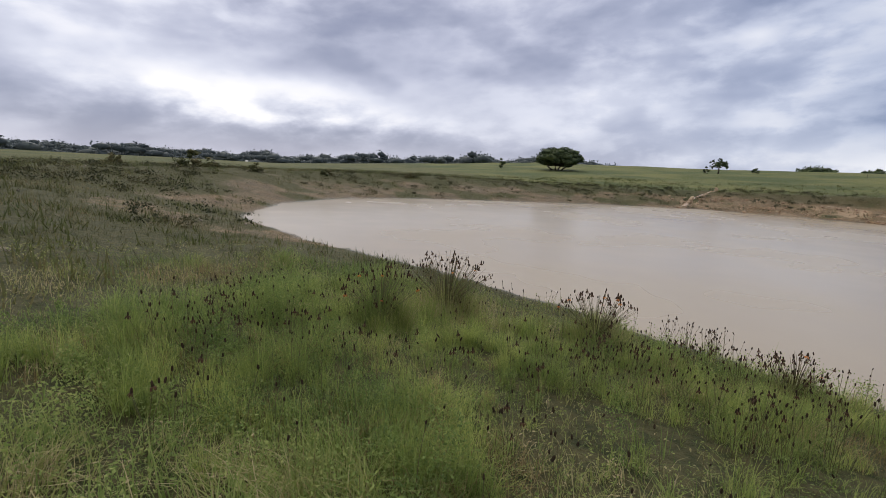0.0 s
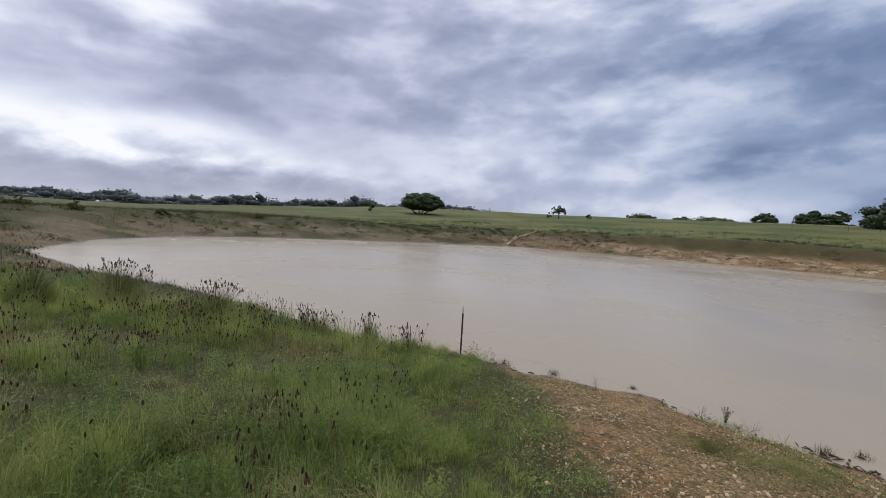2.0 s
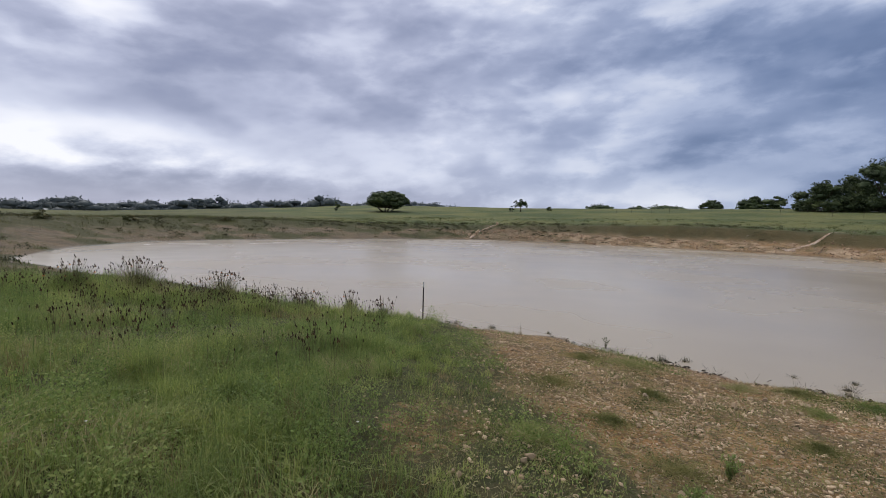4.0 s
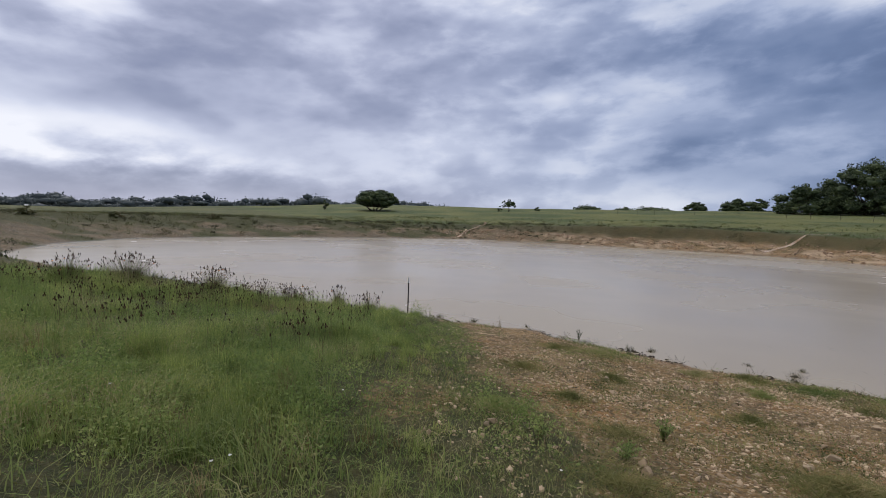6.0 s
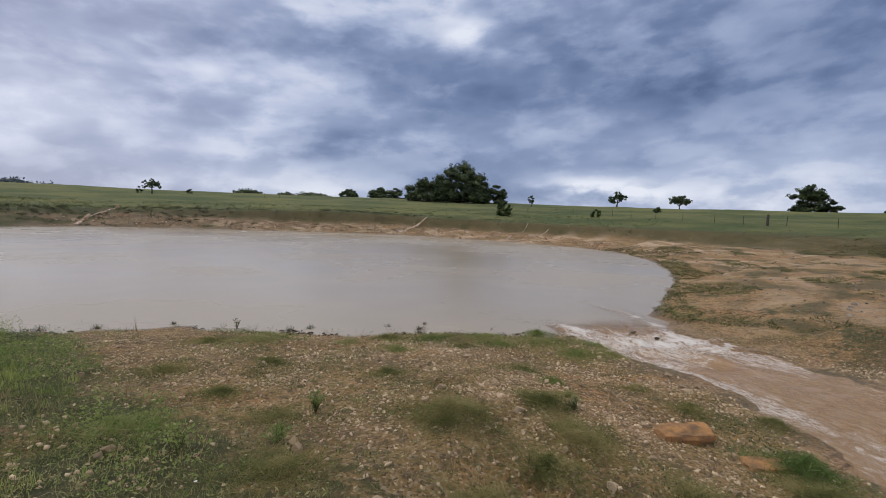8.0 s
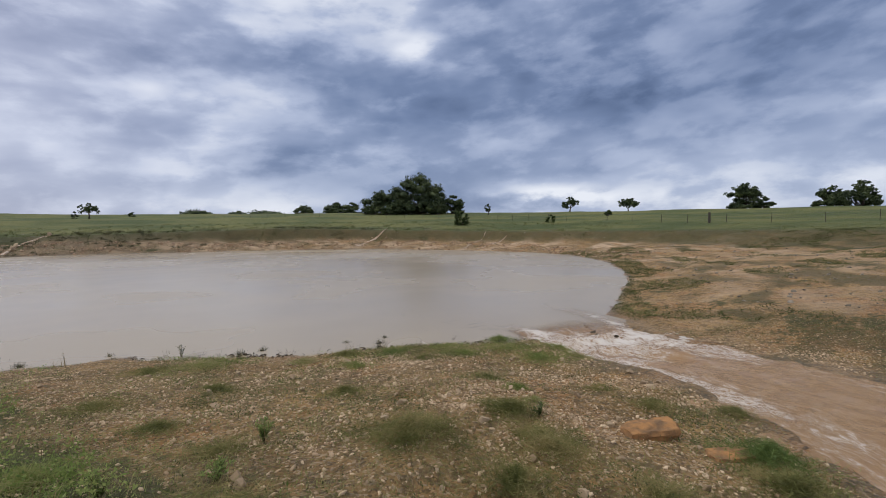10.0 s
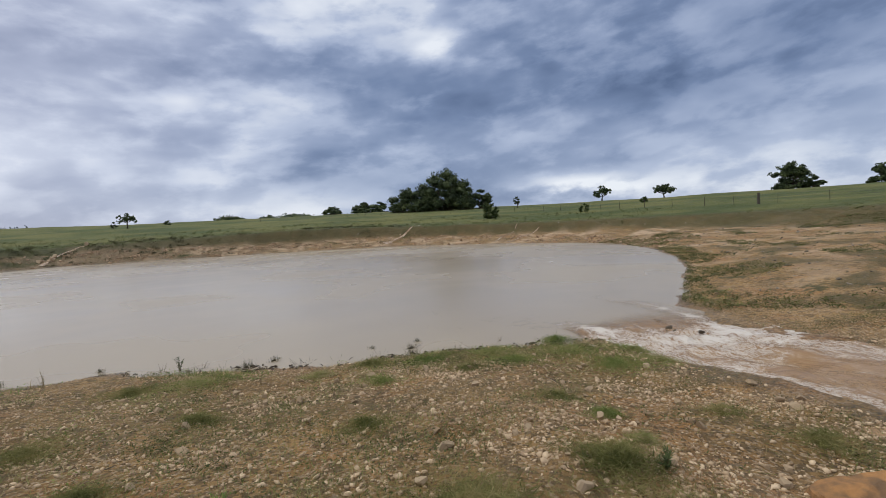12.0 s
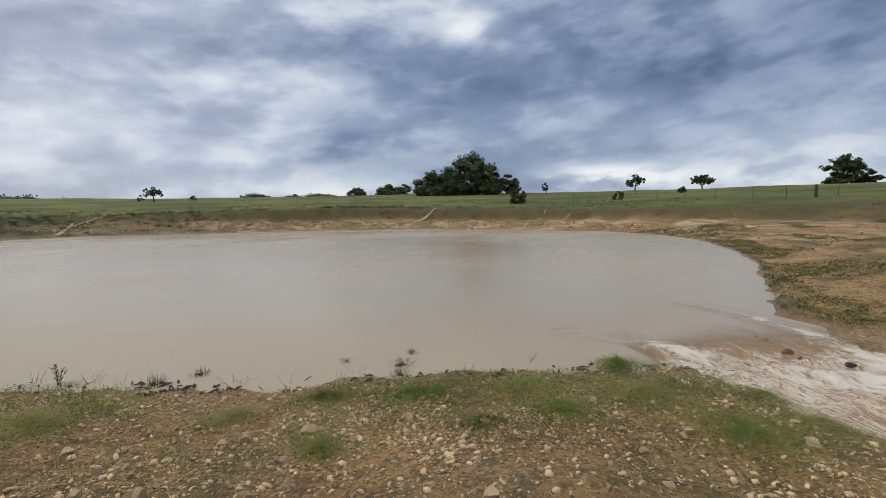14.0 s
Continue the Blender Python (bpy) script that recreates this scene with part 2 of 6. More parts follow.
def pond_material():
    m, n, b = material("murky_pond_water", 0.10, 0.5)
    pos = geometry_position(n)
    n1 = n.noise(pos, 0.06, 4.0, 0.55)
    col = n.mix(n.span(n1, 0.3, 0.7), (0.350, 0.292, 0.218), (0.390, 0.332, 0.254))
    n.link(col, b.inputs["Base Color"])
    b.inputs["IOR"].default_value = 1.33
    r1, r2 = n.noise(pos, 2.2, 3.0, 0.5), n.noise(pos, 9.0, 3.0, 0.5)
    n.link(n.bump(n.math("ADD", n.math("MULTIPLY", r1, 1.0), n.math("MULTIPLY", r2, 0.35)), 0.06, 0.03), b.inputs["Normal"])
    n.link(n.span(n.noise(pos, 0.12, 3.0), 0.35, 0.7, 0.20, 0.32), b.inputs["Roughness"])
    return m


def stream_material():
    """Silty running water: brown where smooth, white where it breaks; u runs across, v along the flow."""
    m, n, b = material("silty_stream_water", 0.2, 0.5)
    uvn = n.add("ShaderNodeUVMap")
    uvn.uv_map = "flow"
    uv = uvn.outputs[0]
    foam = n.attribute("foam")
    warp = n.add("ShaderNodeMapping")
    warp.inputs["Scale"].default_value = (3.2, 1.0, 1.0)
    n.link(uv, warp.inputs[0])
    streaks = n.noise(warp.outputs[0], 3.0, 7.0, 0.66, 1.5)
    froth = n.noise(warp.outputs[0], 14.0, 5.0, 0.7, 0.8)
    f = n.math("ADD", n.math("MULTIPLY", streaks, 0.85), n.math("SUBTRACT", n.math("MULTIPLY", froth, 0.60), 0.225))
    f = n.math("ADD", f, n.math("MULTIPLY", n.math("SUBTRACT", foam, 0.5), 0.40))
    lace = n.math("MULTIPLY", n.span(n.math("ABSOLUTE", n.math("SUBTRACT", froth, 0.5)), 0.07, 0.0), n.span(n.math("ADD", streaks, foam), 0.72, 1.05))
    white = n.math("MAXIMUM", n.math("MULTIPLY", n.span(f, 0.50, 0.76), 0.92), n.math("MULTIPLY", lace, 0.75))
    brown = n.mix(n.span(streaks, 0.3, 0.7), (0.30, 0.180, 0.092), (0.40, 0.262, 0.150))
    n.link(n.mix(white, brown, (0.72, 0.68, 0.645)), b.inputs["Base Color"])
    n.link(n.span(white, 0.0, 1.0, 0.12, 0.6), b.inputs["Roughness"])
    b.inputs["IOR"].default_value = 1.33
    n.link(n.bump(n.math("ADD", f, n.math("MULTIPLY", froth, 0.6)), 0.7, 0.06), b.inputs["Normal"])
    # the flow thins out over the pond and at its edges
    thin = n.attribute("thin")
    clear, mx = n.add("ShaderNodeBsdfTransparent"), n.add("ShaderNodeMixShader")
    keep = n.add("ShaderNodeMath")
    keep.operation = "MULTIPLY"
    thinness = keep.inputs[0]
    n.link(n.math("SUBTRACT", 1.0, n.math("MULTIPLY", white, 0.85)), keep.inputs[1])
    n.link(keep.outputs[0], mx.inputs[0])
    n.link(n.span(n.math("ADD", thin, n.math("MULTIPLY", n.math("SUBTRACT", streaks, 0.5), 0.45)), 0.05, 0.85), thinness)
    n.link(b.outputs[0], mx.inputs[1]), n.link(clear.outputs[0], mx.inputs[2])
    n.link(mx.outputs[0], [k for k in n.tree.nodes if k.bl_idname == "ShaderNodeOutputMaterial"][0].inputs[0])
    return m


M_GROUND, M_POND, M_STREAM = ground_material(), pond_material(), stream_material()
M_GRASS = leafy("grass_blades", [(0.15, (0.112, 0.160, 0.048)), (0.45, (0.220, 0.279, 0.079)), (0.74, (0.322, 0.326, 0.122)), (1.0, (0.499, 0.416, 0.251))], patch=0.7, translucent=0.4)
M_LUSH = leafy("lush_green_blades", [(0.15, (0.106, 0.160, 0.048)), (0.6, (0.226, 0.305, 0.084)), (0.95, (0.384, 0.416, 0.146))], translucent=0.4)
M_ROUGH = leafy("rough_bank_grass", [(0.15, (0.055, 0.068, 0.026)), (0.55, (0.115, 0.118, 0.048)), (0.95, (0.23, 0.19, 0.10))], patch=0.25, translucent=0.3)
M_MAT = leafy("weed_mats", [(0.15, (0.060, 0.072, 0.024)), (0.55, (0.120, 0.130, 0.044)), (0.95, (0.22, 0.195, 0.080))], patch=0.9)
M_DRY = leafy("dry_grass_blades", [(0.15, (0.11, 0.085, 0.035)), (0.55, (0.24, 0.18, 0.08)), (0.95, (0.44, 0.35, 0.19))], translucent=0.35)
M_FIELD = leafy("pasture_tufts", [(0.15, (0.055, 0.075, 0.022)), (0.6, (0.108, 0.122, 0.040)), (0.95, (0.19, 0.17, 0.075))], patch=0.15, translucent=0.35)
M_OAK = leafy("oak_leaves", [(0.2, (0.030, 0.046, 0.022)), (0.6, (0.062, 0.088, 0.038)), (0.95, (0.125, 0.155, 0.062))], patch=0.35, translucent=0.2)
M_SHRUB = leafy("shrub_leaves", [(0.2, (0.035, 0.058, 0.020)), (0.6, (0.065, 0.095, 0.030)), (0.95, (0.115, 0.140, 0.050))], patch=0.8)
# pale blue-grey stops: distance haze is put into the leaf colour
M_WOODS = leafy("far_woods_hazed_leaves", [(0.2, (0.090, 0.112, 0.120)), (0.6, (0.114, 0.136, 0.142)), (0.95, (0.140, 0.160, 0.156))], patch=0.05, translucent=0.3)
M_BARK = plain("grey_brown_bark", (0.13, 0.105, 0.08), (0.06, 0.05, 0.04), 0.9, 6.0, 0.6)
M_STEM = plain("flower_stems", (0.10, 0.115, 0.045), (0.14, 0.10, 0.05), 0.7, 12.0)
M_CONE = plain("dark_seed_cones", (0.026, 0.017, 0.010), (0.055, 0.032, 0.018), 0.95, 60.0, 0.4, by="object")
M_PETAL = plain("rust_petals", (0.080, 0.040, 0.017), (0.045, 0.024, 0.012), 0.85, 30.0, by="object")
M_GOLD = plain("yellow_edged_petals", (0.50, 0.20, 0.03), (0.26, 0.07, 0.02), 0.6, 30.0, by="object")
M_STONE = plain("pale_limestone", (0.45, 0.35, 0.24), (0.25, 0.175, 0.105), 0.85, 9.0, 0.5, by="object")
M_PEBBLE = plain("gravel_pebbles", (0.70, 0.525, 0.345), (0.24, 0.158, 0.086), 0.85, 14.0, 0.4, by="island")
M_COARSE = plain("angular_pale_pebbles", (0.74, 0.575, 0.400), (0.30, 0.205, 0.125), 0.85, 11.0, 0.5, by="island")
M_BANKSTONE = plain("grey_bank_stones", (0.36, 0.31, 0.25), (0.12, 0.10, 0.078), 0.9, 6.0, 0.4, by="island")
M_FEATHER = leafy("feathery_green_weeds", [(0.10, (0.109, 0.160, 0.045)), (0.5, (0.255, 0.326, 0.084)), (0.95, (0.477, 0.513, 0.167))], patch=1.3, translucent=0.45)
M_DARKWEED = leafy("dark_bank_weeds", [(0.15, (0.030, 0.036, 0.017)), (0.55, (0.062, 0.066, 0.030)), (0.95, (0.125, 0.110, 0.055))], patch=0.5, translucent=0.2)
M_SAND = plain("ochre_sandstone", (0.42, 0.215, 0.085), (0.17, 0.105, 0.06), 0.9, 7.0, 1.0)
M_STEEL = plain("dark_painted_steel", (0.035, 0.032, 0.030), (0.07, 0.045, 0.03), 0.6, 25.0, 0.2, metal=0.4)
M_WHITE = plain("white_paint", (0.75, 0.74, 0.72), (0.60, 0.58, 0.55), 0.5, 20.0)
M_WOOD = plain("weathered_post_wood", (0.10, 0.085, 0.07), (0.055, 0.045, 0.038), 0.9, 14.0, 0.5)
M_WIRE = plain("fence_wire", (0.20, 0.20, 0.20), None, 0.4, 10.0, metal=0.9)
M_TUFT = leafy("fine_tuft_blades", [(0.15, (0.105, 0.115, 0.038)), (0.5, (0.215, 0.220, 0.074)), (0.95, (0.40, 0.33, 0.155))], patch=2.5, translucent=0.35)
M_STUBBLE = leafy("pink_straw_stubble", [(0.15, (0.20, 0.125, 0.07)), (0.55, (0.38, 0.26, 0.155)), (0.95, (0.58, 0.44, 0.30))], translucent=0.3)
M_BLOCK = plain("pale_broken_rock", (0.48, 0.345, 0.24), (0.25, 0.16, 0.098), 0.9, 2.0, 0.8, by="island")
M_ROOF = plain("pale_metal_roof", (0.34, 0.36, 0.38), (0.28, 0.30, 0.32), 0.5, 0.8)
M_WALL = plain("grey_metal_siding", (0.28, 0.30, 0.32), (0.22, 0.23, 0.25), 0.6, 0.6)
M_MUD = plain("wet_dark_mud", (0.13, 0.10, 0.070), (0.055, 0.042, 0.030), 0.7, 12.0, 0.6)

# ---------------------------------------------------------------- mesh helpers
def mesh_from(name, verts, faces, mats):
    me = bpy.data.meshes.new(name)
    me.from_pydata([tuple(v) for v in verts], [], [tuple(f) for f in faces])
    for m in mats if isinstance(mats, (list, tuple)) else [mats]:
        me.materials.append(m)
    me.update()
    return me


def tri_mesh(name, verts, tris, mat):
    """A large mesh of triangles from arrays."""
    me = bpy.data.meshes.new(name)
    nv, nt = len(verts), len(tris)
    me.vertices.add(nv)
    me.vertices.foreach_set("co", np.ascontiguousarray(verts, dtype=np.float32).ravel())
    me.loops.add(nt * 3)
    me.loops.foreach_set("vertex_index", np.ascontiguousarray(tris, dtype=np.int32).ravel())
    me.polygons.add(nt)
    me.polygons.foreach_set("loop_start", np.arange(0, nt * 3, 3, dtype=np.int32))
    me.polygons.foreach_set("loop_total", np.full(nt, 3, dtype=np.int32))
    me.materials.append(mat)
    me.update(calc_edges=True)
    me.validate()
    return me


def smooth(me, on=True):
    me.polygons.foreach_set("use_smooth", [on] * len(me.polygons))
    return me


def part(name, me, parent, label="", m=None):
    ob = new(name, me)
    ob.parent = parent
    if m is not None:
        ob.matrix_basis = m
    return tagged(ob, label) if label else ob


def thing(name, place, label, category, group="", kind="", turn=0.0):
    ob = new(name)
    ob.empty_display_size = 0.1
    ob.matrix_basis = pose(*place, 0, 0, turn)
    return tagged(ob, label, category, group, kind)


rng = np.random.default_rng(7)
_table = np.random.default_rng(3).random((256, 256))


def vnoise(x, y, scale=1.0, octaves=3):
    """Smooth value noise in -1..1 on arrays."""
    x, y = np.asarray(x, float) * scale + 1000.3, np.asarray(y, float) * scale + 1000.7
    total, amp, norm = 0.0, 1.0, 0.0
    for _ in range(octaves):
        xi, yi = np.floor(x).astype(int), np.floor(y).astype(int)
        fx, fy = x - xi, y - yi
        fx, fy = fx * fx * (3 - 2 * fx), fy * fy * (3 - 2 * fy)
        a, b = _table[xi % 256, yi % 256], _table[(xi + 1) % 256, yi % 256]
        c, d = _table[xi % 256, (yi + 1) % 256], _table[(xi + 1) % 256, (yi + 1) % 256]
        total = total + amp * ((a * (1 - fx) + b * fx) * (1 - fy) + (c * (1 - fx) + d * fx) * fy)
        norm, amp, x, y = norm + amp, amp * 0.5, x * 2.03 + 17.1, y * 2.03 + 5.3
    return total / norm * 2 - 1


def sstep(lo, hi, v):
    k = np.clip((np.asarray(v, float) - lo) / (hi - lo), 0, 1)
    return k * k * (3 - 2 * k)

# ---------------------------------------------------------------- the lie of the land
WATER = -1.4
SHORE = np.array([(-13.2, 20.3), (-8.7, 17.4), (-6.1, 15.5), (-3.5, 14.7), (-2.1, 13.7), (-0.2, 12.9), (1.4, 11.3), (2.5, 10.0), (4.0, 9.1), (5.4, 8.1), (7.1, 6.6),
                  (9.2, 5.9), (11.8, 6.8), (16.0, 8.0), (20.8, 9.3), (26.0, 11.6), (32.0, 15.0), (37.5, 20.5), (39.3, 26.0), (38.7, 35.0), (37.0, 43.0),
                  (34.3, 48.2), (29.5, 53.4), (22.0, 58.2), (13.0, 64.0), (4.0, 68.0), (-5.0, 65.5), (-17.6, 58.3), (-26.0, 52.6), (-31.0, 45.5),
                  (-31.3, 37.0), (-27.6, 28.4), (-20.5, 23.6)])
MIDDLE = (4.0, 35.0)
# round the pond (degrees from +x): rise of the bank, its width, slope of the land beyond
BANKS = np.array([(-180, 2.2, 11, 0.004), (-160, 2.1, 12, 0.004), (-135, 1.5, 11.5, 0.015), (-115, 1.45, 11, 0.02), (-100, 1.45, 11, 0.02), (-85, 1.7, 13, 0.02),
                  (-70, 2.1, 20, 0.03), (-45, 2.1, 22, 0.045), (-25, 2.1, 16, 0.047), (-5, 2.1, 8, 0.05), (20, 2.4, 5.5, 0.052)])
BANKS = np.vstack([BANKS, [(45, 2.8, 7, 0.0545), (75, 2.3, 7, 0.0545), (100, 1.9, 7.5, 0.056), (115, 1.9, 9, 0.035), (135, 2.2, 10, 0.006), (180, 2.2, 11, 0.004)]])
# middle line of the stream: x, y, water level, half width
STREAM = np.array([(9.6, 12.2, -1.392, 3.4), (9.5, 9.4, -1.39, 2.9), (9.1, 7.2, -1.388, 2.0), (8.1, 5.8, -1.36, 1.5), (7.15, 4.6, -1.28, 1.5), (6.7, 3.4, -1.20, 1.45), (6.1, 2.2, -1.13, 1.45),
                   (5.1, 0.9, -1.05, 1.55), (3.7, -0.4, -0.98, 1.7), (2.3, -2.2, -0.9, 1.7), (0.8, -6.0, -0.75, 1.8), (-1.0, -18.0, -0.45, 2.0)])


def shore_distance(x, y):
    """Metres to the water's edge, negative on the water."""
    best, inside = np.full(x.shape, 1e9), np.zeros(x.shape, bool)
    for (ax, ay), (bx, by) in zip(SHORE, np.roll(SHORE, -1, axis=0)):
        dx, dy = bx - ax, by - ay
        k = np.clip(((x - ax) * dx + (y - ay) * dy) / (dx * dx + dy * dy), 0, 1)
        best = np.minimum(best, np.hypot(x - ax - k * dx, y - ay - k * dy))
        if dy:
            inside ^= ((ay > y) != (by > y)) & (x < ax + (y - ay) * dx / dy)
    return np.where(inside, -best, best)


def stream_near(x, y):
    """Metres to the stream's middle line, its level and half width there."""
    best, level, half = np.full(x.shape, 1e9), np.full(x.shape, 0.0), np.full(x.shape, 1.0)
    for a, b in zip(STREAM[2:], STREAM[3:]):
        dx, dy = b[0] - a[0], b[1] - a[1]
        k = np.clip(((x - a[0]) * dx + (y - a[1]) * dy) / (dx * dx + dy * dy), 0, 1)
        d = np.hypot(x - a[0] - k * dx, y - a[1] - k * dy)
        near = d < best
        best = np.where(near, d, best)
        level, half = np.where(near, a[2] + k * (b[2] - a[2]), level), np.where(near, a[3] + k * (b[3] - a[3]), half)
    return best, level, half


def bank_values(x, y):
    a = np.degrees(np.arctan2(y - MIDDLE[1], x - MIDDLE[0]))
    return [np.interp(a, BANKS[:, 0], BANKS[:, i]) for i in (1, 2, 3)]


def land(x, y, rough=True):
    """Height of the ground at arrays x, y."""
    x, y = np.atleast_1d(np.asarray(x, float)), np.atleast_1d(np.asarray(y, float))
    d = shore_distance(x, y)
    d = d + 0.30 * vnoise(x, y, 0.5, 3) + 0.28 * vnoise(x, y, 1.9, 3) * np.clip(1.6 - np.abs(d) / 1.5, 0, 1)
    rise, width, slope = bank_values(x, y)
    k = np.clip(d / width, 0, 1)
    a = np.degrees(np.arctan2(y - MIDDLE[1], x - MIDDLE[0]))
    scarp = np.interp(a, [-60, -35, 55, 80], [0, 1, 1, 0])
    kk = k + scarp * (0.40 * sstep(0.70, 0.98, k + 0.10 * vnoise(x, y, 0.45, 3)) - 0.40 * k)
    lumps = scarp * 0.22 * vnoise(x, y, 0.6, 3) * np.clip(k * 4, 0, 1) * (k < 1)
    z = WATER + np.where(d < 0, np.maximum(-1.2, d * 0.14), rise * kk + lumps + slope * np.clip(d - width, 0, 105))
    z = z - 0.012 * np.clip(d - width - 125, 0, 600)
    s, level, half = stream_near(x, y)
    s = np.maximum(0, s + 0.30 * vnoise(x, y, 1.1, 3))
    out = np.maximum(0, s - half)
    gully = level + 0.02 + 0.010 * out + 0.024 * out ** 2
    z = np.where(d > -2.5, np.minimum(z, np.where(s < half, level - 0.25 + 0.28 * (s / half) ** 2, gully)), z)
    if rough:
        near = 1 / (1 + np.maximum(0, np.hypot(x, y - 5) - 14) / 20)
        z = z + np.where(d > 0, 0.05 * vnoise(x, y, 0.7, 3) + 0.022 * near * vnoise(x, y, 4.0, 3), 0) * np.clip(d / 1.5, 0.25, 1)
        z = z + np.where(d > 12, 0.25 * vnoise(x, y, 0.06, 3), 0) * np.clip((d - 12) / 20, 0, 1)
    return z


def height(x, y):
    return float(land(x, y)[0])


def cover(x, y):
    """Grass, ochre, field and wet, each 0 to 1, at arrays x, y."""
    d = shore_distance(x, y)
    rise, width, slope = bank_values(x, y)
    a = np.degrees(np.arctan2(y - MIDDLE[1], x - MIDDLE[0]))
    s, level, half = stream_near(x, y)
    n1, n2 = vnoise(x, y, 0.35, 4), vnoise(x, y, 1.1, 3)
    edge = x + 0.9 * n1 + 0.5 * n2 + 0.06 * np.clip(y - 6, -8, 8)
    near_side = (y < 19) & (d < 40)
    meadow = sstep(-0.5, -3.4, edge)
    meadow = np.maximum(meadow, 0.9 * sstep(0.5, -2.5, y + 0.8 * n1) * (x < 2.5))
    left_bank = 0.55 + 0.75 * n1 + 0.55 * sstep(0.35, 0.95, d / width) + 0.35 * sstep(14, 6, np.hypot(x + 12, y - 14))
    far_bank = 0.48 + 0.7 * n1 + 0.50 * sstep(0.45, 1.0, d / width)
    right_slope = 0.12 + 0.5 * n1 + 0.5 * n2
    grass = np.where(near_side & (x < 7), meadow, np.where(x > 5, right_slope, far_bank))
    grass = np.where((a > 150) | (a < -128), np.maximum(left_bank, meadow * (y < 19)), grass)
    strip = 0.40 * sstep(1.6, 0.4, np.abs(d - 0.6)) * sstep(0.0, 0.5, n1 + 0.9 * n2) * (np.hypot(x - 4, y - 5) < 22)
    grass = np.clip(np.maximum(grass, strip), 0, 1)
    grass = grass * (1 - 0.5 * sstep(0.9, 0.35, np.hypot(x + 3.4, (y - 5.85) * 0.8) + 0.25 * n2))
    grass = grass * sstep(0.0, 0.9, s - half)
    field = sstep(0.85, 1.15, d / width + 0.08 * n1) * ((a > -60) & (a < 120)) + 0.55 * sstep(1.0, 1.5, d / width + 0.1 * n1) * ((a <= -128) | (a >= 120))
    field = np.clip(field, 0, 1) * (d > 4)
    ochre = np.clip(np.interp(a, [-180, -125, -105, -90, -60, -10, 30, 60, 95, 130, 180], [0.15, 0.35, 0.6, 0.8, 0.95, 0.75, 0.50, 0.36, 0.18, 0.1, 0.12]) + 0.15 * n2, 0, 1)
    wet = np.maximum(sstep(0.5, 0.0, d), 0.6 * sstep(0.8 + 0.5 * n2, 0.1, s - half))
    # pale broken rock in the bare banks, dark topsoil and painted overhang shade under the turf edge
    cut = vnoise(x, y, 0.55, 3) + 0.6 * vnoise(a * 4, d * 0.2, 1.0, 2)
    pale = sstep(0.10, 0.50, cut) * sstep(0.95, 0.6, d / width) * sstep(-0.2, 0.4, d) * np.interp(a, [-180, -95, -60, -30, 60, 80, 120, 180], [0.06, 0.05, 0.25, 0.75, 0.55, 0.18, 0.08, 0.06])
    humus_shade = sstep(0.62, 0.80, d / width + 0.10 * n1) * sstep(1.28, 1.0, d / width + 0.12 * n2) * np.interp(a, [-70, -40, 60, 110, 150], [0, 0.9, 0.9, 0.7, 0])
    # the bare slope is furrowed along the hill
    south = np.interp(a, [-100, -80, -30, -10], [0, 1, 1, 0]) * sstep(1.5, 3.5, d) * sstep(1.0, 0.85, d / width)
    furrow = vnoise(d * 1.1 + 0.8 * n1, a * 0.22, 1.0, 3)
    pale = np.clip(pale + 0.25 * south * sstep(0.10, 0.40, furrow), 0, 1)
    humus_shade = np.clip(humus_shade + 0.80 * south * sstep(-0.08, -0.38, furrow), 0, 1)
    return grass, ochre, field, wet, pale, humus_shade


# ---------------------------------------------------------------- the ground, one sheet to the horizon
def build_ground():
    cx, cy, na = 0.0, 6.0, 620
    radii = [0.0]
    r = 0.12
    while r < 4200:
        radii.append(r)
        r += max(0.10, min(0.0145 * r, 0.42) if r < 82 else 0.05 * r)
    radii = np.array(radii[1:])
    ang = np.linspace(0, 2 * math.pi, na, endpoint=False)
    gx, gy = cx + np.outer(radii, np.cos(ang)).ravel(), cy + np.outer(radii, np.sin(ang)).ravel()
    z = land(gx, gy)
    nr = len(radii)
    i = np.arange(nr - 1)[:, None] * na + np.arange(na)[None, :]
    j = np.arange(nr - 1)[:, None] * na + (np.arange(na)[None, :] + 1) % na
    a, b, c, d = i.ravel(), j.ravel(), (j + na).ravel(), (i + na).ravel()
    tris = np.vstack([np.column_stack([a, d, c]), np.column_stack([a, c, b])])
    verts = np.vstack([np.column_stack([gx, gy, z]), [[cx, cy, height(cx, cy)]]])
    hub = len(verts) - 1
    tris = np.vstack([tris, np.column_stack([np.full(na, hub), np.arange(na), (np.arange(na) + 1) % na])])
    me = smooth(tri_mesh("ground", verts, tris, M_GROUND))
    for name, values in zip(("grass", "ochre", "field", "wet", "pale", "humus_shade"), cover(verts[:, 0], verts[:, 1])):
        at = me.attributes.new(name, "FLOAT", "POINT")
        at.data.foreach_set("value", values.astype(np.float32))
    tagged(new("ground", me), "stony ochre soil and grass round a stock pond", "ground", kind="structure")


build_ground()


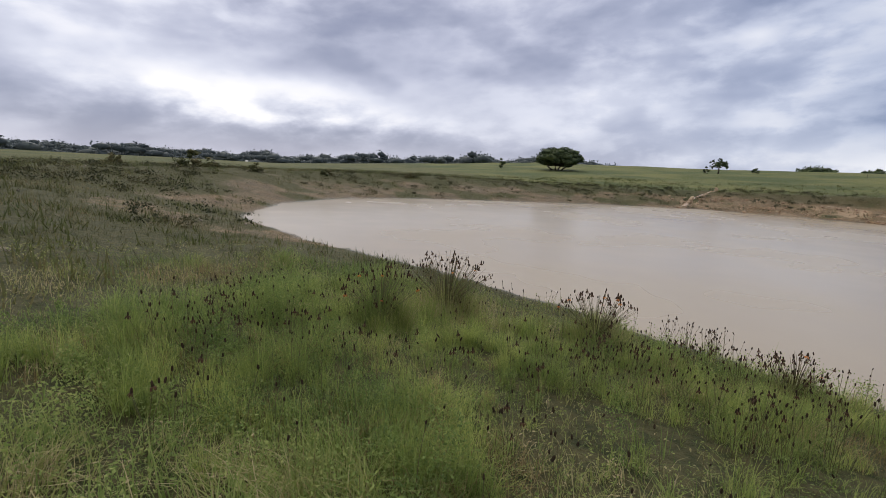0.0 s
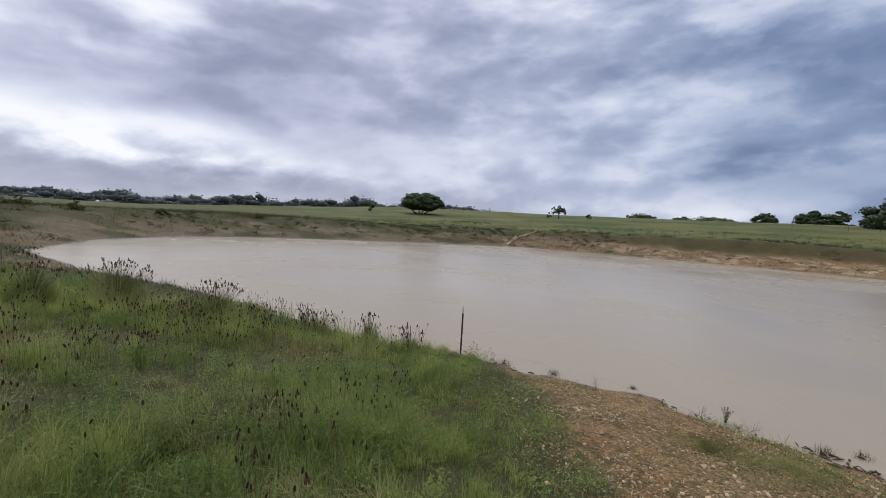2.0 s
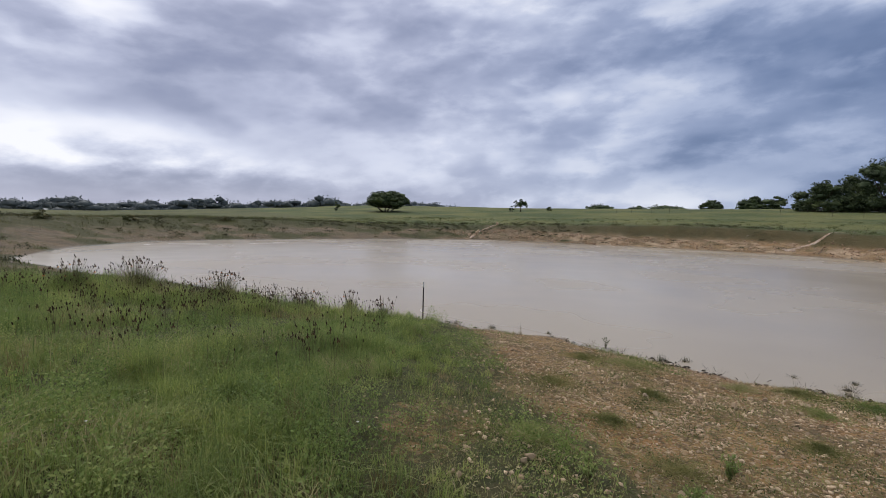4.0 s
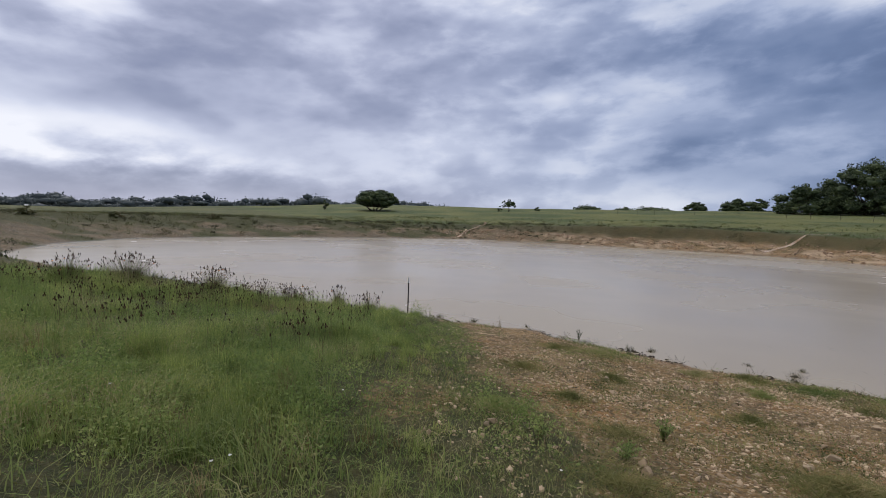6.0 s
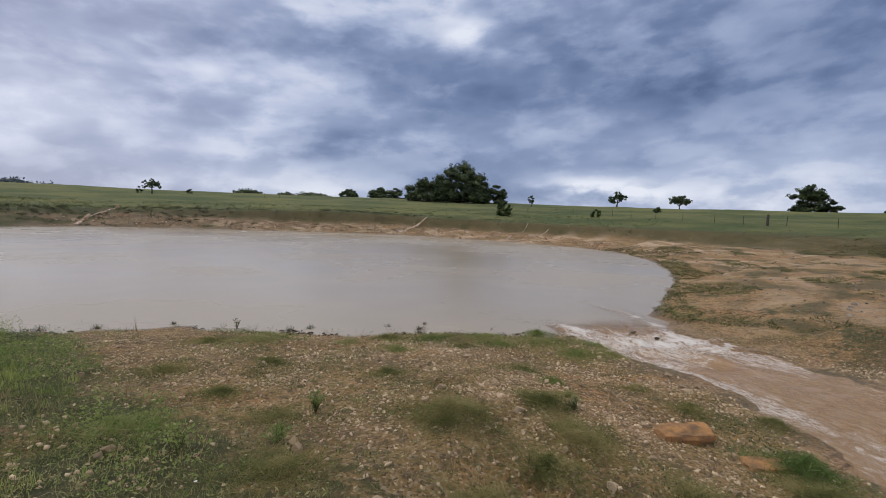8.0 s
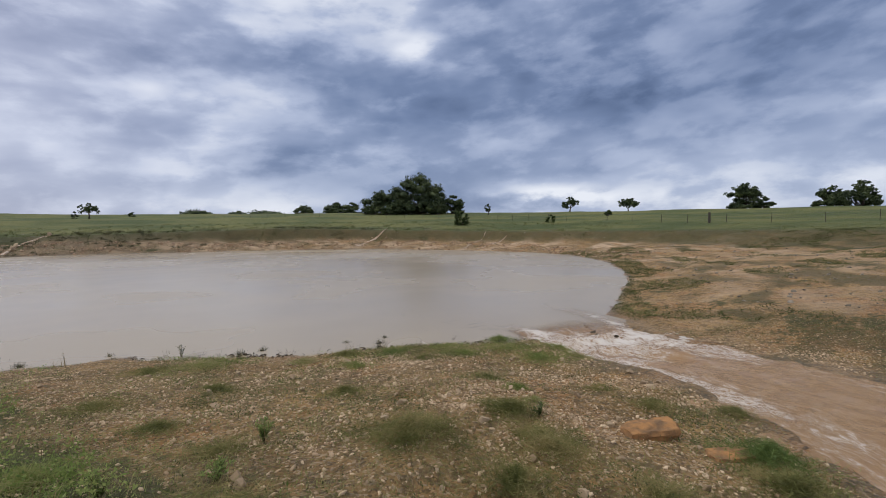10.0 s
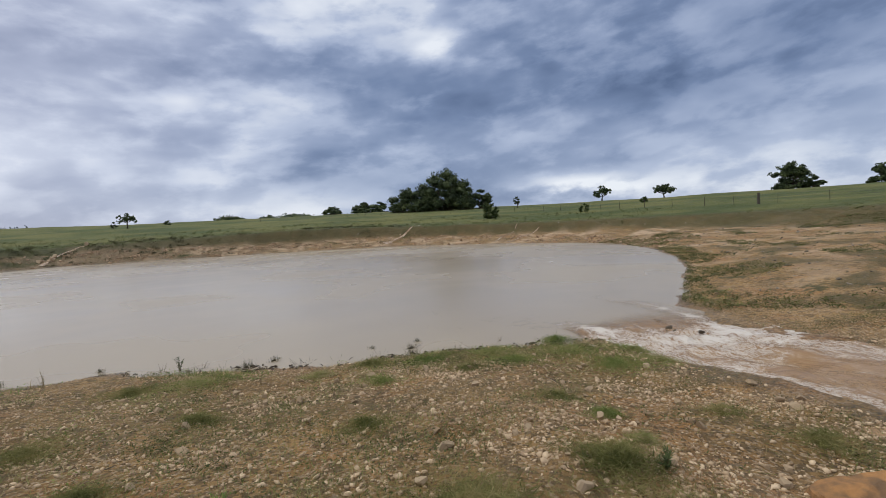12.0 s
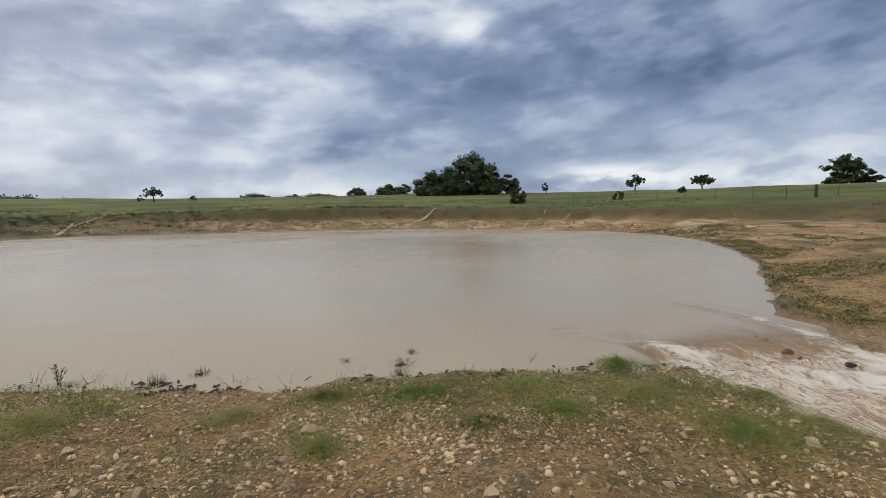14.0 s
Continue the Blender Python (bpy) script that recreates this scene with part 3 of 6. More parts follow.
def build_pond():
    x, y = SHORE[:, 0], SHORE[:, 1]
    m = np.array(MIDDLE)
    rim = np.array([p + (p - m) / np.linalg.norm(p - m) * 1.4 for p in SHORE])
    dense = []
    for p, q in zip(rim, np.roll(rim, -1, axis=0)):
        for k in np.linspace(0, 1, 6, endpoint=False):
            dense.append(p + (q - p) * k)
    verts = [(m[0], m[1], WATER)]
    faces, n = [], len(dense)
    rings = 24
    for r in range(1, rings + 1):
        for p in dense:
            q = m + (p - m) * r / rings
            verts.append((q[0], q[1], WATER))
    for r in range(rings):
        for i in range(n):
            j = (i + 1) % n
            if r == 0:
                faces.append((0, 1 + i, 1 + j))
            else:
                faces.append((1 + (r - 1) * n + i, 1 + r * n + i, 1 + r * n + j, 1 + (r - 1) * n + j))
    me = smooth(mesh_from("water", verts, faces, M_POND))
    tagged(new("water", me), "calm murky grey-tan pond water", "water", kind="structure")


build_pond()


def spline(rows, n):
    """Catmull-Rom points through rows."""
    rows = np.asarray(rows, float)
    p = np.vstack([2 * rows[0] - rows[1], rows, 2 * rows[-1] - rows[-2]])
    out = []
    for i in range(1, len(p) - 2):
        for k in np.linspace(0, 1, n, endpoint=False):
            a, b, c, d = p[i - 1], p[i], p[i + 1], p[i + 2]
            out.append(0.5 * (2 * b + (c - a) * k + (2 * a - 5 * b + 4 * c - d) * k * k + (3 * b - a - 3 * c + d) * k ** 3))
    out.append(p[-2])
    return np.array(out)


def ribbon(name, rows, mat, across, along, foam_at, wave=0.03, thin_at=None, drape=False):
    """Running water along rows of x, y, level, half width."""
    line = spline(rows, along)
    step = np.gradient(line[:, :2], axis=0)
    step /= np.linalg.norm(step, axis=1)[:, None]
    side = np.column_stack([-step[:, 1], step[:, 0]])
    run = np.concatenate([[0], np.cumsum(np.linalg.norm(np.diff(line[:, :2], axis=0), axis=1))])
    verts, uvs, foam, thin = [], [], [], []
    for i, p in enumerate(line):
        for k in np.linspace(-1, 1, across):
            q = p[:2] + side[i] * k * p[3] * (1.0 if drape else 1.35)
            bumpy = wave * (vnoise(q[0], q[1], 2.6, 3) + 0.5 * vnoise(k * 4, run[i] * 0.8, 1.0, 2)) * (0.25 + (0.0 if drape else 1.3 * math.exp(-((run[i] - 7.9) / 2.0) ** 2)))
            level = max(height(q[0], q[1]), WATER) + 0.04 if drape else p[2]
            verts.append((q[0], q[1], max(level + float(bumpy) * (1 - 0.6 * abs(k)), WATER + 0.005)))
            uvs.append((k * p[3] * 0.5, run[i] * 0.5))
            foam.append(foam_at(run[i], k))
            thin.append(thin_at(run[i], k) if thin_at else 0.0)
    faces = []
    for i in range(len(line) - 1):
        for k in range(across - 1):
            a = i * across + k
            faces.append((a, a + 1, a + across + 1, a + across))
    me = smooth(mesh_from(name, verts, faces, mat))
    layer = me.uv_layers.new(name="flow")
    for loop in me.loops:
        layer.data[loop.index].uv = uvs[loop.vertex_index]
    at = me.attributes.new("foam", "FLOAT", "POINT")
    at.data.foreach_set("value", np.array(foam, dtype=np.float32))
    at = me.attributes.new("thin", "FLOAT", "POINT")
    at.data.foreach_set("value", np.array(thin, dtype=np.float32))
    return me


def stream_foam(run, k):
    """White where the flow drops into the pond, and in lines that trail out over it."""
    drop = math.exp(-((run - 7.9) / 1.5) ** 2) * max(0.0, 0.95 + 1.0 * float(vnoise(run * 1.7, k * 3.2, 1.0, 3)))
    near, far = math.exp(-((k + 0.60) / 0.22) ** 2), math.exp(-((k - 0.52) / 0.16) ** 2)
    wake = 0.62 * math.exp(-((run - 5.2) / 2.0) ** 2) * (math.exp(-((k + 0.58) / 0.12) ** 2) + math.exp(-((k - 0.52) / 0.10) ** 2))
    edges = (0.46 * near + 0.34 * far) * (1 - 0.7 * drop) * float(sstep(3.0, 6.5, run)) * (0.70 + 0.85 * float(vnoise(run * 0.9, k * 2.5, 1.0, 3)))
    return 0.12 + 0.66 * drop + 1.15 * wake * max(0.0, 0.65 + 1.5 * float(vnoise(run * 2.6, k * 6, 1.0, 3))) + edges


def stream_thin(run, k):
    out = float(sstep(7.4, 3.6, run))
    return out * (1.0 + 0.4 * abs(k)) + 1.2 * float(sstep(0.78, 0.95, abs(k))) * float(sstep(7.4, 6.0, run))


tagged(new("stream", ribbon("stream", STREAM, M_STREAM, 44, 22, stream_foam, 0.09, stream_thin)), "fast silty brown stream with white foam running into the pond", "stream", kind="structure")


def rill_foam(run, k):
    return 0.30 + 0.2 * (1 - abs(k))


def rill(rows, label):
    rows = [(x, y, max(height(x, y), WATER) + 0.03, w_ * 0.6) for x, y, w_ in rows]
    tagged(new("rill", ribbon("rill", rows, M_STREAM, 9, 14, rill_foam, 0.02, lambda run, k: 0.9 * float(sstep(0.6, 1.0, abs(k))), True)), label, "rill", kind="structure")


# ---------------------------------------------------------------- grass as blades
def leaf_cloud(blobs, count, size, r):
    """Small leaf sprays on and in lobes (x, y, z, rx, rz): arrays of verts and triangles."""
    vol = np.array([b[3] * b[3] * b[4] for b in blobs]) ** 0.67
    pick = r.choice(len(blobs), count, p=vol / vol.sum())
    b = np.array(blobs)[pick]
    d = r.normal(size=(count, 3))
    d /= np.linalg.norm(d, axis=1)[:, None]
    rad = 1 - 0.55 * r.random(count) ** 2.2
    rad *= 1 + 0.16 * r.normal(size=count)
    c = b[:, :3] + d * rad[:, None] * np.column_stack([b[:, 3], b[:, 3], b[:, 4]])
    s = size * (0.55 + 0.9 * r.random(count))
    u = r.normal(size=(count, 3))
    u /= np.linalg.norm(u, axis=1)[:, None]
    v = np.cross(u, r.normal(size=(count, 3)))
    v /= np.linalg.norm(v, axis=1)[:, None]
    pts = np.stack([c - u * s[:, None], c + v * s[:, None] * 0.55, c + u * s[:, None], c - v * s[:, None] * 0.45 + np.cross(u, v) * s[:, None] * 0.25], axis=1)
    base = np.arange(count)[:, None] * 4
    tris = np.concatenate([base + [[0, 1, 2]], base + [[0, 2, 3]]])
    return pts.reshape(-1, 3), tris


def blades(name, x, y, tall, wide, mat, label, category="grass", lean=0.45, sink=0.02, comb=0.0, simple=False):
    """One object of many curved blades rooted at x, y."""
    n = len(x)
    z = land(x, y) - sink
    az, bend = rng.random(n) * 2 * math.pi, (0.15 + rng.random(n)) * lean
    if comb:
        az = vnoise(x, y, 0.55, 2) * 5.0 + rng.normal(0, comb, n)
    ux, uy = np.cos(az), np.sin(az)
    px, py = -uy, ux
    verts = np.empty((n, 5, 3))
    for i, (k, wk) in enumerate(((0, 1.0), (0.55, 0.75))):
        ox, oy, oz = ux * bend * tall * k ** 2, uy * bend * tall * k ** 2, tall * k * (1 - 0.25 * bend * k)
        for j, sgn in enumerate((-1, 1)):
            verts[:, i * 2 + j, 0] = x + ox + sgn * px * wide * wk / 2
            verts[:, i * 2 + j, 1] = y + oy + sgn * py * wide * wk / 2
            verts[:, i * 2 + j, 2] = z + oz
    verts[:, 4, 0], verts[:, 4, 1] = x + ux * bend * tall, y + uy * bend * tall
    verts[:, 4, 2] = z + tall * (1 - 0.35 * bend)
    base = np.arange(n)[:, None] * 5
    tris = np.concatenate([base + np.array([[0, 1, 3]]), base + np.array([[0, 3, 2]]), base + np.array([[2, 3, 4]])])
    if simple:
        verts, base = verts[:, [0, 1, 4]], np.arange(n)[:, None] * 3
        tris = base + np.array([[0, 1, 2]])
    me = tri_mesh(name, verts.reshape(-1, 3), tris, mat)
    return tagged(new(name, me), label, category, kind="stuff")


def scatter(n, box, chance, clump=0.0, per=1):
    """Places in box kept by a chance 0..1 at each; clump: radius of tufts of per blades."""
    x = box[0] + rng.random(n) * (box[1] - box[0])
    y = box[2] + rng.random(n) * (box[3] - box[2])
    keep = rng.random(n) < chance(x, y)
    x, y = x[keep], y[keep]
    if clump:
        x, y = np.repeat(x, per), np.repeat(y, per)
        x, y = x + rng.normal(0, clump, len(x)), y + rng.normal(0, clump, len(y))
        ok = chance(x, y) > 0.01
        x, y = x[ok], y[ok]
    return x, y


def on_land(x, y):
    s, level, half = stream_near(x, y)
    return (shore_distance(x, y) > 0.05) & (s > half + 0.1)


def meadow_height(x, y):
    mound = 0.64 + 0.62 * sstep(-0.25, 0.35, vnoise(x + 2, y - 8, 1.25, 2))
    return (0.40 + 0.60 * sstep(-2.6, -4.6, x + 0.5 * sstep(12.5, 14.5, y))) * mound


def meadow_chance(x, y):
    g, o, f, wt, pl, hu = cover(x, y)
    return np.where(on_land(x, y), np.clip(g, 0, 1) ** 1.3 * (0.35 + 0.8 * sstep(-0.35, 0.15, vnoise(x, y, 0.9, 3))), 0)


def forb_leaves(name, n, box, chance, tall, mat, label, size=0.018):
    """Small broad leaves of low weeds, held above the ground in clumps."""
    x, y = scatter(n, box, chance, 0.07, 16)
    m = len(x)
    hz = (0.02 + tall * (meadow_height(x, y) if tall > 0.15 else 1.0) * rng.random(m) ** 1.4) * (0.5 + 0.8 * sstep(-0.4, 0.6, vnoise(x, y, 0.6, 3)))
    c = np.column_stack([x, y, land(x, y) + hz])
    u = rng.normal(size=(m, 3)) * [1, 1, 0.55]
    u /= np.linalg.norm(u, axis=1)[:, None]
    v = np.cross(u, [0, 0, 1.0] + 0.5 * rng.normal(size=(m, 3)))
    v /= np.linalg.norm(v, axis=1)[:, None]
    s = size * (0.6 + 0.9 * rng.random(m))[:, None]
    pts = np.stack([c - u * s, c + v * s * 0.38, c + u * s, c - v * s * 0.38], axis=1)
    base = np.arange(m)[:, None] * 4
    me = tri_mesh(name, pts.reshape(-1, 3), np.concatenate([base + [[0, 1, 2]], base + [[0, 2, 3]]]), mat)
    tagged(new(name, me), label, "weeds", kind="stuff")


def grass_all():
    x, y = scatter(17000, (-18, 1.8, 0.2, 18.5), meadow_chance, 0.06, 8)
    t = (0.07 + 0.22 * rng.random(len(x)) ** 1.5) * (0.5 + 0.8 * sstep(-0.5, 0.6, vnoise(x, y, 0.45, 3))) * meadow_height(x, y)
    blades("meadow_grass", x, y, t, 0.004 + 0.006 * rng.random(len(x)), M_GRASS, "mixed green and straw-coloured meadow grass on the pond bank", lean=1.1)

    def long_leaves(x, y):
        return meadow_chance(x, y) * sstep(-2.0, -3.8, x + 0.3 * y - 1.0) * (0.25 + 0.9 * sstep(-0.2, 0.3, vnoise(x + 7, y - 3, 0.6, 3)))
    x, y = scatter(4200, (-13, -1.0, 1.6, 10), long_leaves, 0.06, 14)
    t = (0.20 + 0.28 * rng.random(len(x))) * meadow_height(x, y)
    blades("long_grass", x, y, t, 0.0045 + 0.0045 * rng.random(len(x)), M_GRASS, "long tangled green grass leaning over the bank", lean=1.35, comb=0.9)

    def lush(x, y):
        return meadow_chance(x, y) * sstep(-0.25, 0.25, vnoise(x + 40, y, 0.42, 3)) * (x < -2.0)
    x, y = scatter(13000, (-17, 0.5, 0.2, 18), lush, 0.07, 10)
    t = (0.12 + 0.34 * rng.random(len(x))) * (0.6 + 0.8 * sstep(0.0, 0.6, vnoise(x + 40, y, 0.42, 3))) * meadow_height(x, y)
    blades("lush_weeds", x, y, t, 0.005 + 0.007 * rng.random(len(x)), M_LUSH, "lush bright green weeds in patches on the bank", lean=0.9)
    forb_leaves("low_weeds", 13000, (-17, 1.0, 0.2, 17), lush, 0.30, M_LUSH, "low bright leafy weeds among the grass", 0.012)
    forb_leaves("olive_weeds", 6000, (-20, 3.0, 0.2, 19), meadow_chance, 0.20, M_GRASS, "low olive weeds among the grass", 0.016)

    x, y = scatter(1500, (-15, -0.5, 0.8, 16.5), lush)
    x, y = x[:430], y[:430]
    vs, ts, off = [], [], 0
    for px, py in zip(x, y):
        q, hh = 0.12 + 0.24 * rng.random(), 0.12 + 0.26 * rng.random()
        z = height(px, py)
        lobes = [(px + 0.5 * q * rng.normal(), py + 0.5 * q * rng.normal(), z + hh * (0.5 + 0.5 * rng.random()), q * 0.7, hh * 0.6) for _ in range(4)]
        v, t = leaf_cloud(lobes, 320, 0.013, rng)
        vs.append(v), ts.append(t + off)
        off += len(v)
    tagged(new("leafy_weeds", tri_mesh("leafy_weeds", np.vstack(vs), np.vstack(ts), M_LUSH)), "bushy bright green weeds standing in the grass", "weeds", kind="stuff")

    def feather(x, y):
        return meadow_chance(x, y) ** 0.6 * sstep(-2.2, -3.8, x) * sstep(0.5, 1.1, np.hypot(x + 3.6, y - 5.8)) * sstep(-0.30, 0.25, vnoise(x - 13, y + 21, 0.55, 3))
    for n, tall, spread, count, mat, label in ((7000, 0.46, 0.11, 62, M_FEATHER, "feathery bright green weeds in soft upright clumps"), (2600, 0.36, 0.10, 46, M_GRASS, "olive grass clumps bending outwards"),
                                               (1500, 0.34, 0.09, 40, M_DRY, "straw-coloured grass clumps among the green")):
        cx, cy = scatter(n, (-15, 0.8, 1.2, 15.5), feather)
        size = 0.55 + 0.75 * rng.random(len(cx)) ** 1.5
        per = (count * size ** 1.5).astype(int)
        x, y, k = np.repeat(cx, per), np.repeat(cy, per), np.repeat(size, per)
        a, e = rng.random(len(x)) * 2 * math.pi, np.sqrt(rng.random(len(x)))
        x, y = x + spread * k * e * np.cos(a), y + spread * k * e * np.sin(a)
        t = tall * k * meadow_height(x, y) * (0.45 + 0.6 * rng.random(len(x))) * (1 - 0.35 * e * e)
        blades("clump_grass", x, y, t, 0.0028 + 0.0034 * rng.random(len(x)), mat, label, lean=0.85)

    def straw(x, y):
        return meadow_chance(x, y) * sstep(0.1, 0.5, vnoise(x - 30, y + 9, 0.5, 3))
    x, y = scatter(9000, (-17, 1.0, 0.2, 18), straw, 0.08, 9)
    t = 0.12 + 0.3 * rng.random(len(x))
    blades("straw_grass", x, y, t, 0.003 + 0.004 * rng.random(len(x)), M_DRY, "straw-brown dead grass among the green", lean=1.3)

    def sparse(x, y):
        near = np.hypot(x - 1, y - 4) < 13
        return np.where(on_land(x, y) & near, 0.04 + 0.5 * sstep(0.0, 0.45, vnoise(x, y, 0.8, 3)), 0)
    x, y = scatter(30000, (-6, 11, -2, 12), sparse, 0.09, 7)
    t = 0.03 + 0.10 * rng.random(len(x)) ** 1.3
    blades("dry_grass", x, y, t, 0.003 + 0.004 * rng.random(len(x)), M_DRY, "thin dry straw grass tufts on the gravel", lean=0.7, simple=True)

    def olive(x, y):
        near = np.hypot(x - 1, y - 4) < 11
        return np.where(on_land(x, y) & near, 0.03 + 0.65 * sstep(0.12, 0.45, vnoise(x + 11, y - 5, 0.7, 3)) + 0.80 * sstep(-0.2, -2.4, x) * sstep(9.5, 6.5, y), 0)
    x, y = scatter(30000, (-6, 11, -2, 12), olive, 0.09, 9)
    t = 0.03 + 0.10 * rng.random(len(x))
    blades("thin_green_grass", x, y, t, 0.003 + 0.004 * rng.random(len(x)), M_GRASS, "thin olive grass creeping over the gravel", lean=1.3, simple=True)

    forb_leaves("creeping_weeds", 9000, (-6, 11, -2, 12), olive, 0.05, M_FIELD, "creeping olive-brown weeds on the gravel", 0.012)

    def patchy(x, y):
        near = np.hypot(x - 1, y - 4) < 9
        return np.where(on_land(x, y) & near, 0.9 * sstep(0.05, 0.30, vnoise(x + 5, y - 9, 0.75, 4) + 0.12 * sstep(1.5, -3.0, x)), 0)
    x, y = scatter(13000, (-5, 9, -1, 12), patchy, 0.07, 11)
    t = 0.03 + 0.10 * rng.random(len(x)) ** 1.4
    blades("patch_grass", x, y, t, 0.0024 + 0.0024 * rng.random(len(x)), M_TUFT, "fine olive and straw grass in patches on the gravel", lean=1.2, simple=True)

    def stubbly(x, y):
        return np.where(on_land(x, y), sstep(-0.1, 0.35, vnoise(x + 3, y + 31, 0.6, 3)) * sstep(5.5, 3.0, np.hypot(x - 3.0, y - 5.6)), 0)
    x, y = scatter(9500, (-2, 8, 1, 11), stubbly, 0.05, 10)
    t = 0.03 + 0.09 * rng.random(len(x)) ** 1.5
    blades("dry_stubble", x, y, t, 0.0022 + 0.002 * rng.random(len(x)), M_STUBBLE, "short pinkish dry stubble standing in the gravel", lean=0.45, simple=True)

    def mats(x, y):
        near = np.hypot(x - 1, y - 4) < 12
        n = vnoise(x - 21, y + 3, 0.75, 4) + 0.10 * sstep(2.0, -3.0, x)
        return np.where(on_land(x, y) & near, sstep(0.16, 0.42, n), 0)
    forb_leaves("weed_mats", 15000, (-6, 12, -2, 13), mats, 0.10, M_MAT, "dark olive mats of low weeds on the gravel", 0.013)

    def slope_mats(x, y):
        d = shore_distance(x, y)
        n = vnoise(x * 0.5 + y * 0.2, y - 0.4 * x, 0.55, 4) + 0.42 * sstep(4.5, 0.5, d)
        return np.where(on_land(x, y) & (d < 24) & (np.hypot(x - 1, y - 4) > 10), sstep(0.10, 0.40, n), 0)
    forb_leaves("slope_weeds", 46000, (8, 50, -14, 22), slope_mats, 0.08, M_MAT, "dark olive weed patches on the bare ochre slope", 0.028)

    def strip(x, y):
        d = shore_distance(x, y)
        tip = 0.16 * sstep(3.2, 1.2, np.hypot(x - 5.2, y - 6.2)) + 0.35 * sstep(1.6, 0.5, np.hypot(x - 0.7, y - 10.4))
        return np.where(on_land(x, y) & (d < 1.9), np.clip(sstep(0.08, 0.42, vnoise(x, y, 0.9, 3) + tip) * sstep(1.7, 0.5, d), 0, 1), 0)
    forb_leaves("shore_weeds", 5000, (-5, 14, 3, 16), strip, 0.09, M_LUSH, "low green weeds along the waterline", 0.015)
    x, y = scatter(6000, (-5, 14, 3, 16), strip, 0.08, 12)
    t = 0.04 + 0.11 * rng.random(len(x))
    blades("shore_grass", x, y, t, 0.005 + 0.005 * rng.random(len(x)), M_LUSH, "short green grass tufts along the waterline", lean=1.0)

    def left(x, y):
        d = shore_distance(x, y)
        far = np.hypot(x + 7, y - 9) > 9.5
        rise, width, slope = bank_values(x, y)
        bare = np.where(y > 24, 0.15 + 0.85 * sstep(0.25, 0.85, d / width), 1.0)
        return np.where((d > 0.3) & (d < 22) & far & (y < 74) & ((x < -9) | (y > 45)), bare * (0.20 + 0.75 * sstep(-0.1, 0.3, vnoise(x, y, 0.35, 4))), 0)
    x, y = scatter(24000, (-56, 2, 2, 74), left, 0.13, 13)
    t = (0.10 + 0.28 * rng.random(len(x)) ** 1.5) * (0.6 + 0.8 * sstep(-0.3, 0.5, vnoise(x, y, 0.3, 3)))
    blades("rough_grass", x, y, t, 0.010 + 0.018 * rng.random(len(x)), M_ROUGH, "rough olive grass on the stony left bank", lean=1.0, simple=True)

    def bank_clumps(x, y):
        d = shore_distance(x, y)
        a = np.degrees(np.arctan2(y - MIDDLE[1], x - MIDDLE[0]))
        rise, width, slope = bank_values(x, y)
        return np.where((d > 0.5) & (d < width * 1.5) & ((a > 25) | (a < -150)) & (np.hypot(x + 7, y - 9) > 9), (0.25 + 0.75 * sstep(0.2, 0.8, d / width)) * sstep(-0.25, 0.25, vnoise(x + 3, y, 0.22, 3)), 0)
    x, y = scatter(6500, (-56, 48, 2, 82), bank_clumps)
    vs, ts, off = [], [], 0
    for px, py in zip(x, y):
        q, hh, z = 0.25 + 0.55 * rng.random() ** 1.6, 0.14 + 0.36 * rng.random() ** 2, height(px, py)
        v, t = leaf_cloud([(px + 0.7 * q * rng.normal(), py + 0.7 * q * rng.normal(), z + 0.35 * hh, q * 0.7, hh * 0.7) for _ in range(3)], 70, 0.06, rng)
        vs.append(v), ts.append(t + off)
        off += len(v)
    tagged(new("bank_weeds", tri_mesh("bank_weeds", np.vstack(vs), np.vstack(ts), M_DARKWEED)), "dark low weed clumps on the stony bank", "weeds", kind="stuff")

    def banks(x, y):
        d = shore_distance(x, y)
        rise, width, slope = bank_values(x, y)
        g, o, f, wt, pl, hu = cover(x, y)
        far = np.hypot(x + 3, y - 6) > 14
        rim = sstep(0.55, 0.95, d / width) * sstep(1.9, 1.2, d / width)
        return np.where((d > 0.4) & (d < 30) & far, np.clip(0.2 * g + 0.5 * g * g + 0.35 * rim + 0.15 * f, 0, 1) * (0.25 + (vnoise(x, y, 0.5, 3) > -0.1)), 0)
    x, y = scatter(20000, (-45, 70, -12, 98), banks, 0.20, 12)
    t = 0.14 + 0.30 * rng.random(len(x)) ** 1.3
    t = t * np.where((x > 8) & (y < 24), 0.35, 1.0)
    blades("bank_grass", x, y, t, 0.022 + 0.03 * rng.random(len(x)), M_FIELD, "olive grass tufts on the pond banks", lean=0.9, simple=True)


grass_all()

